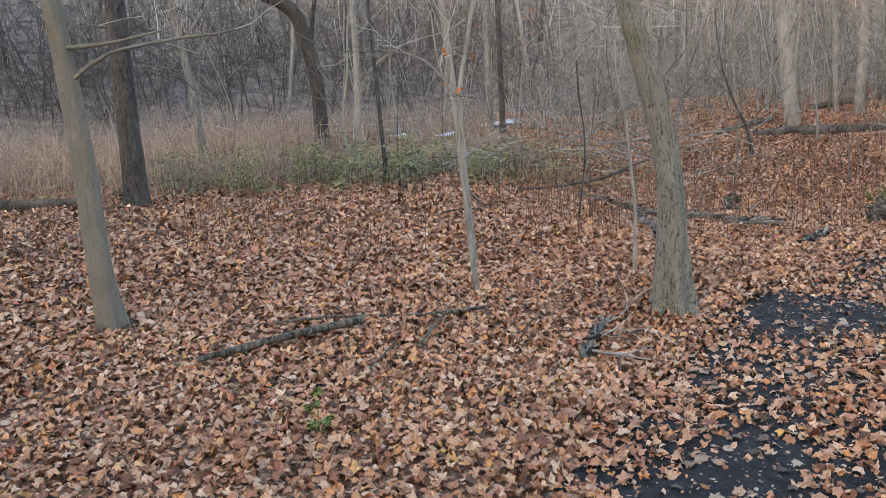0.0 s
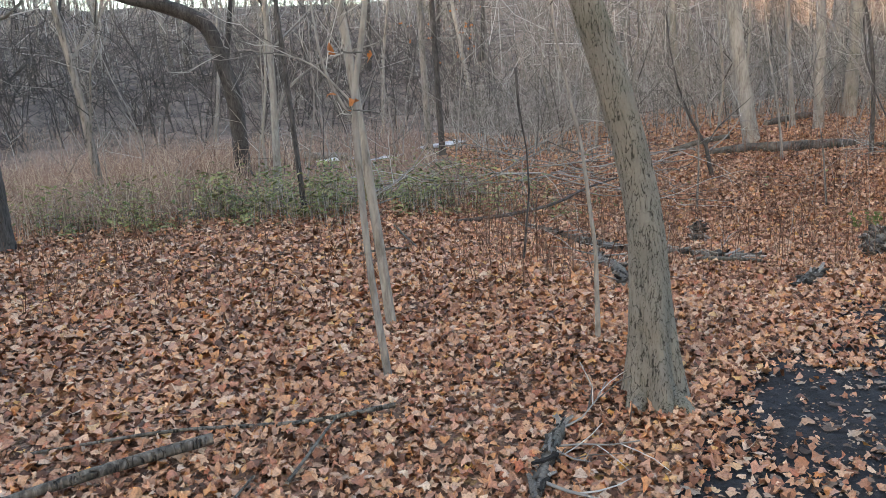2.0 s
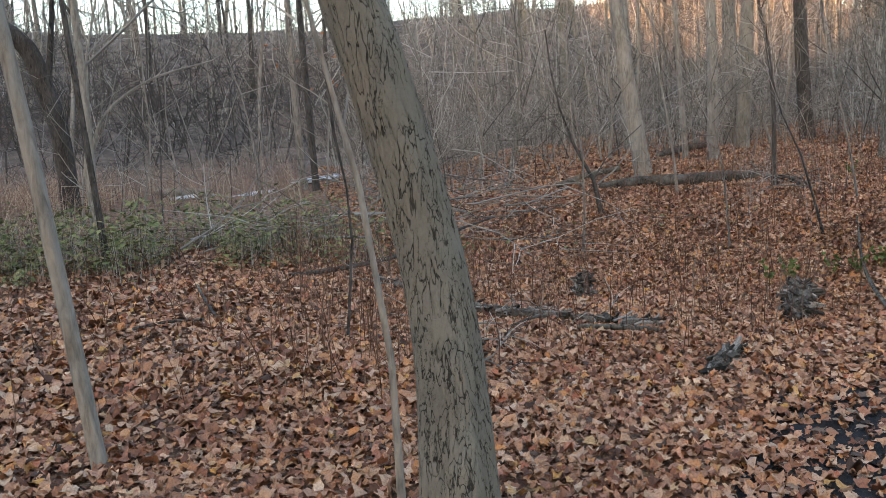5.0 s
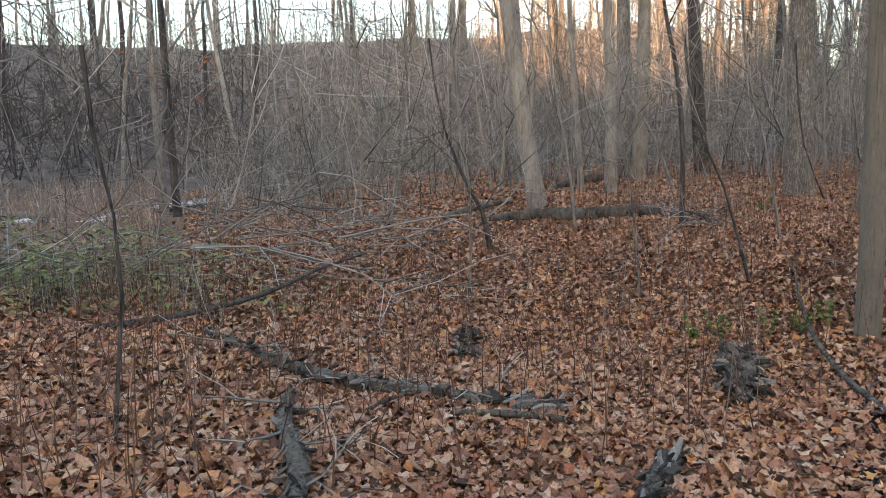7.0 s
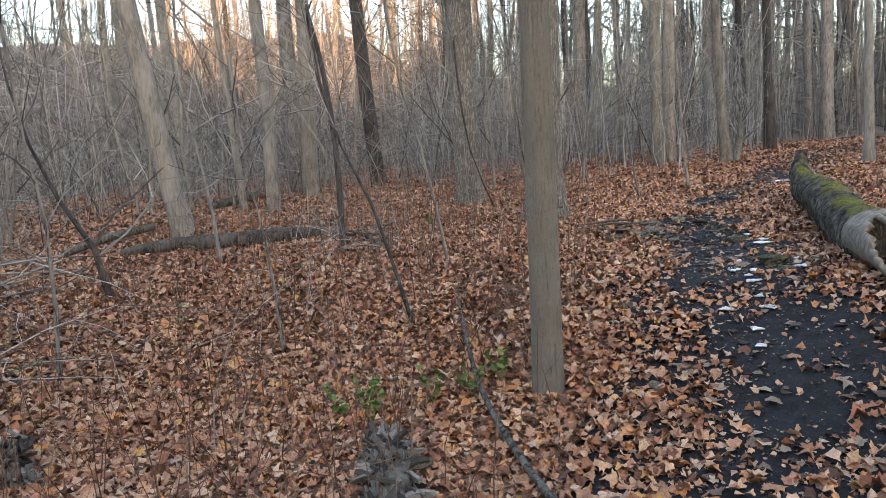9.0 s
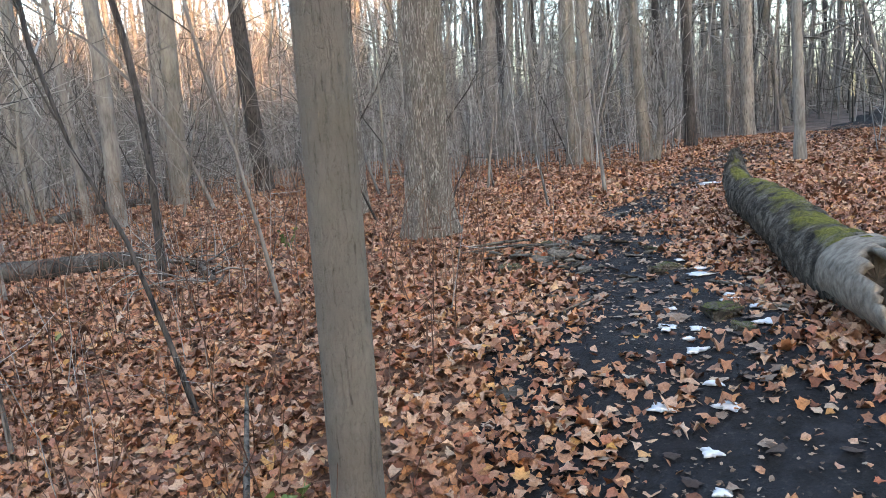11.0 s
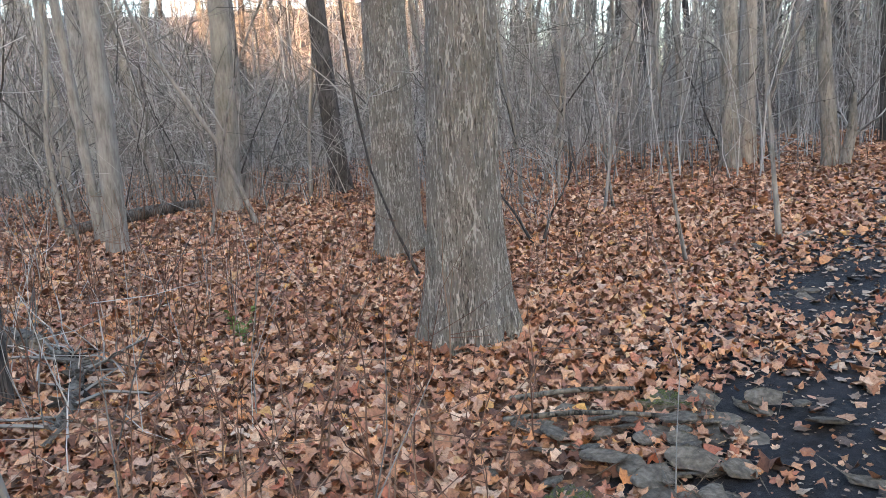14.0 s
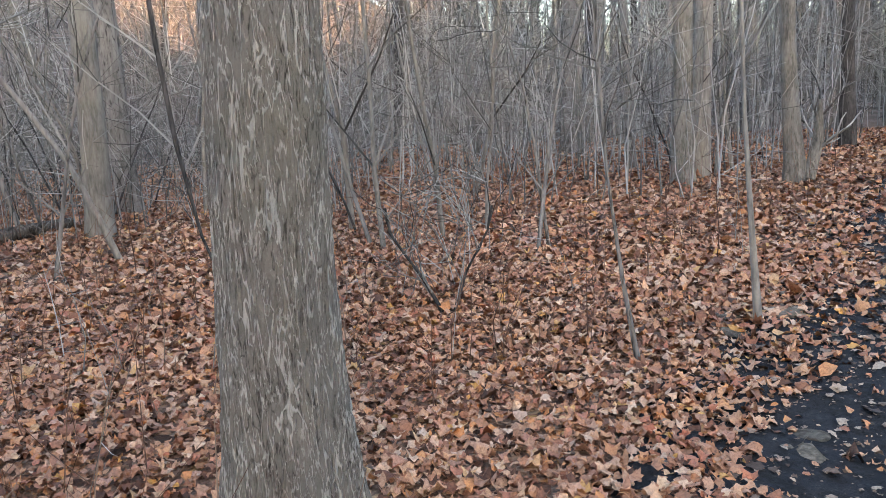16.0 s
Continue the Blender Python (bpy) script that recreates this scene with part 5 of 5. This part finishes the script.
log_thing("fallen_log", on_ground([(6.3, 18.5, 0.1, 0.05), (6.9, 18.4, 0.14, 0.055), (7.5, 18.2, 0.12, 0.05)]), BARK_ROT, "thin dead log in the brush", 10, 0.006)
log_thing("stick", on_ground([(9.35, 11.8, 0.05, 0.012), (9.55, 11.64, 0.06, 0.011), (9.72, 11.5, 0.06, 0.008)]), BARK_ROT, "short stick near the path", 7, 0.001, "stick")
log_thing("stick", on_ground([(9.2, 11.66, 0.05, 0.01), (9.4, 11.45, 0.07, 0.01), (9.66, 11.2, 0.06, 0.008)]), BARK_ROT, "thin stick near the path", 7, 0.001, "stick")
log_thing("stick", on_ground([(-0.24, 5.1, 0.05, 0.009), (-0.13, 5.4, 0.1, 0.008), (-0.05, 5.65, 0.12, 0.006)]), BARK_ROT, "thin twig sticking out of the leaves", 7, 0.001, "stick")
log_thing("stick", on_ground([(-0.55, 4.7, 0.05, 0.006), (-0.46, 4.95, 0.06, 0.006), (-0.4, 5.15, 0.06, 0.005)]), BARK_ROT, "thin dark twig on the leaves", 7, 0.001, "stick")
log_thing("stick", on_ground([(0.3, 11.6, 0.12, 0.014), (0.42, 11.1, 0.08, 0.016), (0.54, 10.7, 0.05, 0.014)]), BARK_ROT, "short dark stick in the leaves", 7, 0.001, "stick")
log_thing("stick", on_ground([(-0.1, 10.48, 0.05, 0.012), (0.2, 10.55, 0.06, 0.012), (0.45, 10.6, 0.05, 0.01)]), BARK_ROT, "short brown stick in the leaves", 7, 0.001, "stick")
log_thing("stick", on_ground([(2.95, 9.9, 0.05, 0.014), (3.2, 10.1, 0.08, 0.013), (3.45, 10.3, 0.05, 0.01)]), BARK_ROT, "crooked stick in the leaves", 7, 0.001, "stick")
log_thing("stick", on_ground([(3.45, 9.7, 0.05, 0.02), (3.7, 9.5, 0.06, 0.022), (3.95, 9.28, 0.05, 0.018)]), BARK_ROT, "dark broken stick in the leaves", 7, 0.001, "stick")
log_thing("stick", on_ground([(9.1, 9.75, 0.04, 0.008), (9.0, 9.55, 0.05, 0.008), (8.85, 9.35, 0.04, 0.006)]), BARK_ROT, "thin stick lying over the mud", 7, 0.001, "stick")
log_thing("stick", on_ground([(8.15, 10.05, 0.04, 0.006), (8.3, 10.0, 0.07, 0.006), (8.5, 10.15, 0.05, 0.005)]), BARK_ROT, "thin curved twig at the mud's edge", 7, 0.001, "stick")


def brush_pile():
    rng = np.random.RandomState(55)
    root = new("brush_pile")
    root.location = (3.0, 16.0, gz(3.0, 16.0))
    tagged(root, "heap of fallen grey branches and twigs", "brush pile")
    for i in range(46):
        a = rng.normal(0.3, 0.6)
        p = np.array([rng.normal(0, 1.5), rng.normal(0, 1.3), rng.uniform(0.05, 0.55)])
        out = []
        branch_lines(rng, p, (math.cos(a) * rng.choice([-1, 1]), math.sin(a), rng.uniform(-0.1, 0.35)), rng.uniform(1.0, 2.4), rng.uniform(0.008, 0.018), 2, out, 0.13)
        pts = np.array([o[0] for o in out])
        pts[..., 2] = np.maximum(pts[..., 2], 0.01)
        v, f = strands(pts, np.array([o[1] for o in out]), 4)
        tagged(part_np("branch", v, f, TWIG if i % 3 else TWIG_PALE, root), kind="stuff")


brush_pile()


def stone_mesh(seed, flat, mat):
    """An angular slab: the hull of scattered points, flattened, with worn edges."""
    rng = np.random.RandomState(seed)
    bm = bmesh.new()
    for i in range(26):
        a, r = rng.rand() * 6.283, 0.5 * math.sqrt(rng.uniform(0.5, 1))
        bm.verts.new((math.cos(a) * r * 1.2, math.sin(a) * r * 0.8, rng.choice([-1, 1]) * rng.uniform(0.3, 0.5) * flat))
    hull = bmesh.ops.convex_hull(bm, input=bm.verts)
    bmesh.ops.delete(bm, geom=[g for g in hull["geom_interior"] if isinstance(g, bmesh.types.BMVert)], context="VERTS")
    bmesh.ops.bevel(bm, geom=list(bm.edges), offset=0.025, segments=1, affect="EDGES")
    if mat is STONE_MOSS:
        bmesh.ops.triangulate(bm, faces=list(bm.faces))
        bmesh.ops.subdivide_edges(bm, edges=list(bm.edges), cuts=2, use_grid_fill=True)
        for v in bm.verts:
            v.co = v.co * (1 + 0.2 * math.sin(11 * v.co.x + seed) * math.sin(10 * v.co.y + 2 * seed) + rng.uniform(-0.1, 0.1)) + Vector((0, 0, 0.12 * max(0, 0.5 - v.co.xy.length) + rng.uniform(-0.015, 0.03)))
    me = bpy.data.meshes.new("stone")
    bm.to_mesh(me)
    bm.free()
    me.materials.append(mat)
    return me


def scatter_stones():
    rng = np.random.RandomState(60)
    plain_m = [stone_mesh(i, 0.11, STONE) for i in range(5)]
    moss_m = [stone_mesh(20 + i, 0.3, STONE_MOSS) for i in range(3)]

    def put(x, y, size, moss=False, up=0.0, rx=0.0):
        ob = new("stone", (moss_m if moss else plain_m)[rng.randint(3 if moss else 5)])
        ob.matrix_basis = pose(x, y, gz(x, y) + 0.018 + up, rng.normal(0, 7) + rx, rng.normal(0, 7), rng.uniform(0, 360)) @ Matrix.Scale(size, 4)
        tagged(ob, "green mossy rock at the edge of the path" if moss else "flat grey stone lying at the path's edge", "stone", group="stones along the path")

    for i in range(70):
        k = rng.randint(150, 300)
        T = TRAIL[k + 1] - TRAIL[k]
        s = rng.choice([-1, 1], p=[0.35, 0.65])
        o = s * rng.uniform(0.45, 0.95)
        l = math.hypot(T[0], T[1])
        put(TRAIL[k, 0] - T[1] / l * o, TRAIL[k, 1] + T[0] / l * o, rng.uniform(0.07, 0.22))
    for i in range(46):
        put(rng.normal(9.4, 0.3), rng.normal(11.05, 0.25), rng.uniform(0.06, 0.17), False, rng.uniform(0, 0.05), rng.normal(0, 8))
    for x, y, s in ((8.4, 9.34, 0.36), (8.94, 11.08, 0.26), (9.0, 11.13, 0.28), (9.73, 11.37, 0.26), (9.51, 10.22, 0.24), (9.79, 11.41, 0.24), (9.36, 10.18, 0.22), (8.2, 9.15, 0.2), (9.9, 10.55, 0.2)):
        put(x, y, s * 0.68, True)
    for x, y, s in ((8.53, 10.31, 0.34), (9.22, 10.31, 0.24), (9.78, 11.2, 0.3), (9.76, 11.05, 0.3), (9.88, 10.56, 0.22), (10.01, 10.52, 0.2), (7.94, 10.09, 0.22), (8.08, 10.19, 0.2), (10.61, 10.93, 0.2), (11.79, 12.02, 0.24), (11.6, 11.92, 0.2), (9.27, 10.93, 0.26), (9.03, 10.79, 0.22), (9.48, 10.99, 0.28), (8.0, 9.52, 0.1), (8.1, 10.2, 0.18), (9.09, 10.25, 0.17), (9.66, 11.11, 0.25), (9.58, 11.22, 0.22), (9.9, 11.3, 0.26), (9.98, 11.15, 0.24), (8.75, 9.25, 0.2), (8.6, 9.12, 0.22), (8.95, 9.38, 0.16),
                    (6.6, 9.0, 0.2), (6.8, 8.98, 0.16), (9.75, 10.6, 0.2), (7.35, 9.75, 0.2), (7.15, 9.55, 0.15), (8.3, 10.05, 0.12), (7.9, 10.05, 0.16)):
        put(x, y, s * 0.72)
    for i in range(60):
        k = rng.randint(170, 290)
        put(TRAIL[k, 0] + rng.normal(0, 0.3), TRAIL[k, 1] + rng.normal(0, 0.3), rng.uniform(0.025, 0.07))


scatter_stones()


def snow():
    rng = np.random.RandomState(61)

    def patch(x, y, size, thick, name, mat, label, stretch=1.0, turn=0.0):
        bm = bmesh.new()
        bmesh.ops.create_icosphere(bm, subdivisions=3, radius=0.5)
        ph = rng.rand(5) * 6.28
        for v in bm.verts:
            a = math.atan2(v.co.y, v.co.x)
            k = 1 + 0.3 * math.sin(3 * a + ph[0]) + 0.25 * math.sin(7 * a + ph[1]) + 0.12 * math.sin(13 * a + ph[3]) + rng.uniform(-0.05, 0.05)
            v.co = Vector((v.co.x * k * size * stretch, v.co.y * k * size, v.co.z * thick * (1 + 0.3 * math.sin(8 * v.co.x + ph[2]))))
        me = bpy.data.meshes.new(name)
        bm.to_mesh(me)
        bm.free()
        me.materials.append(mat)
        for p in me.polygons:
            p.use_smooth = True
        ob = new(name, me)
        ob.matrix_basis = pose(x, y, gz(x, y) + 0.025, 0, 0, turn)
        tagged(ob, label, "snow", group="patches of old snow")

    for x, y, s in ((8.1, 9.46, 0.1), (8.13, 9.33, 0.09), (8.7, 9.43, 0.12), (8.85, 9.5, 0.09), (9.32, 9.91, 0.14), (9.5, 10.0, 0.1), (14.6, 12.35, 0.4), (14.1, 12.25, 0.3), (13.6, 12.1, 0.2), (7.39, 9.09, 0.11), (7.47, 8.89, 0.1),
                    (7.22, 8.83, 0.08), (7.06, 8.72, 0.07), (7.88, 9.21, 0.09), (7.7, 9.25, 0.06), (8.3, 9.1, 0.1), (8.55, 9.25, 0.08), (9.1, 9.6, 0.08), (7.6, 9.0, 0.06), (9.7, 10.25, 0.06), (8.0, 9.3, 0.06), (8.45, 9.62, 0.05)):
        patch(x, y, s * 0.72, 0.016, "snow_patch", SNOW, "small white patch of old snow on the mud", rng.uniform(0.9, 1.7), rng.uniform(0, 180))
    for x, y, s, st, tn in ((2.25, 29.3, 0.75, 4.2, 65), (0.0, 26.0, 0.3, 7.0, 65), (-1.4, 25.3, 0.25, 4.0, 20)):
        patch(x, y, s, 0.14, "stream_ice", ICE, "white strip of ice on the small stream", st, tn)


snow()


def sprig(x, y, seed):
    """A low plant of a few stalks with green leaves."""
    rng = np.random.RandomState(seed)
    root = new("green_plant")
    root.location = (x, y, gz(x, y))
    tagged(root, "small green-leaved plant among the fallen leaves", "plant", group="green plants in the litter")
    for i in range(4):
        a, h = rng.rand() * 6.283, rng.uniform(0.1, 0.24)
        tip = np.array([math.cos(a) * 0.08, math.sin(a) * 0.08, h])
        v, f = strands([[(0, 0, -0.02), tip * 0.5 + (0, 0, 0.02), tip]], [[0.004, 0.003, 0.002]], 4)
        stalk = part_np("stalk", v, f, GREEN, root)
        for j in range(5):
            c = tip * rng.uniform(0.35, 1.0)
            lv, lf = leaf_cloud(rng, np.array([c[0]]), np.array([c[1]]), np.array([c[2]]), np.array([rng.uniform(0.035, 0.07)]), OVAL, 0.5, 0.4)
            part_np("leaf", lv, lf, GREEN_FRESH, stalk)


for i, (x, y) in enumerate(((6.2, 9.95), (5.85, 10.48), (6.38, 9.9), (5.68, 10.54), (6.05, 10.1), (5.75, 10.3), (-0.72, 3.8), (8.95, 13.6))):
    sprig(x, y, 300 + i)


def clinging_leaves(x, y, z, count, spread, seed):
    """Dead orange leaves that still hang on a twig."""
    rng = np.random.RandomState(seed)
    root = new("hanging_leaves")
    root.location = (x, y, z)
    tagged(root, "dead orange leaves still hanging on thin twigs", "leaves")
    out = []
    for i in range(5):
        branch_lines(rng, (0, 0, 0), (rng.normal(), rng.normal(), rng.normal() * 0.4), spread * 1.2, 0.006, 1, out)
    v, f = lines_mesh(out)
    tagged(part_np("twig", v, f, TWIG, root), kind="stuff")
    ends = np.array([o[0][-1] for o in out])
    for i in range(count):
        e = ends[rng.randint(len(ends))] + rng.normal(0, 0.03, 3)
        lv, lf = leaf_cloud(rng, e[:1], e[1:2], e[2:], np.array([rng.uniform(0.05, 0.09)]), OVAL, 1.0, 0.6)
        part_np("leaf", lv, lf, LEAF_HANG, root)


clinging_leaves(0.16, 6.5, 1.72, 3, 0.1, 400)
clinging_leaves(0.13, 6.48, 2.05, 2, 0.1, 401)
clinging_leaves(1.9, 25.6, 3.4, 26, 0.8, 402)
clinging_leaves(2.3, 25.7, 3.6, 16, 0.6, 403)
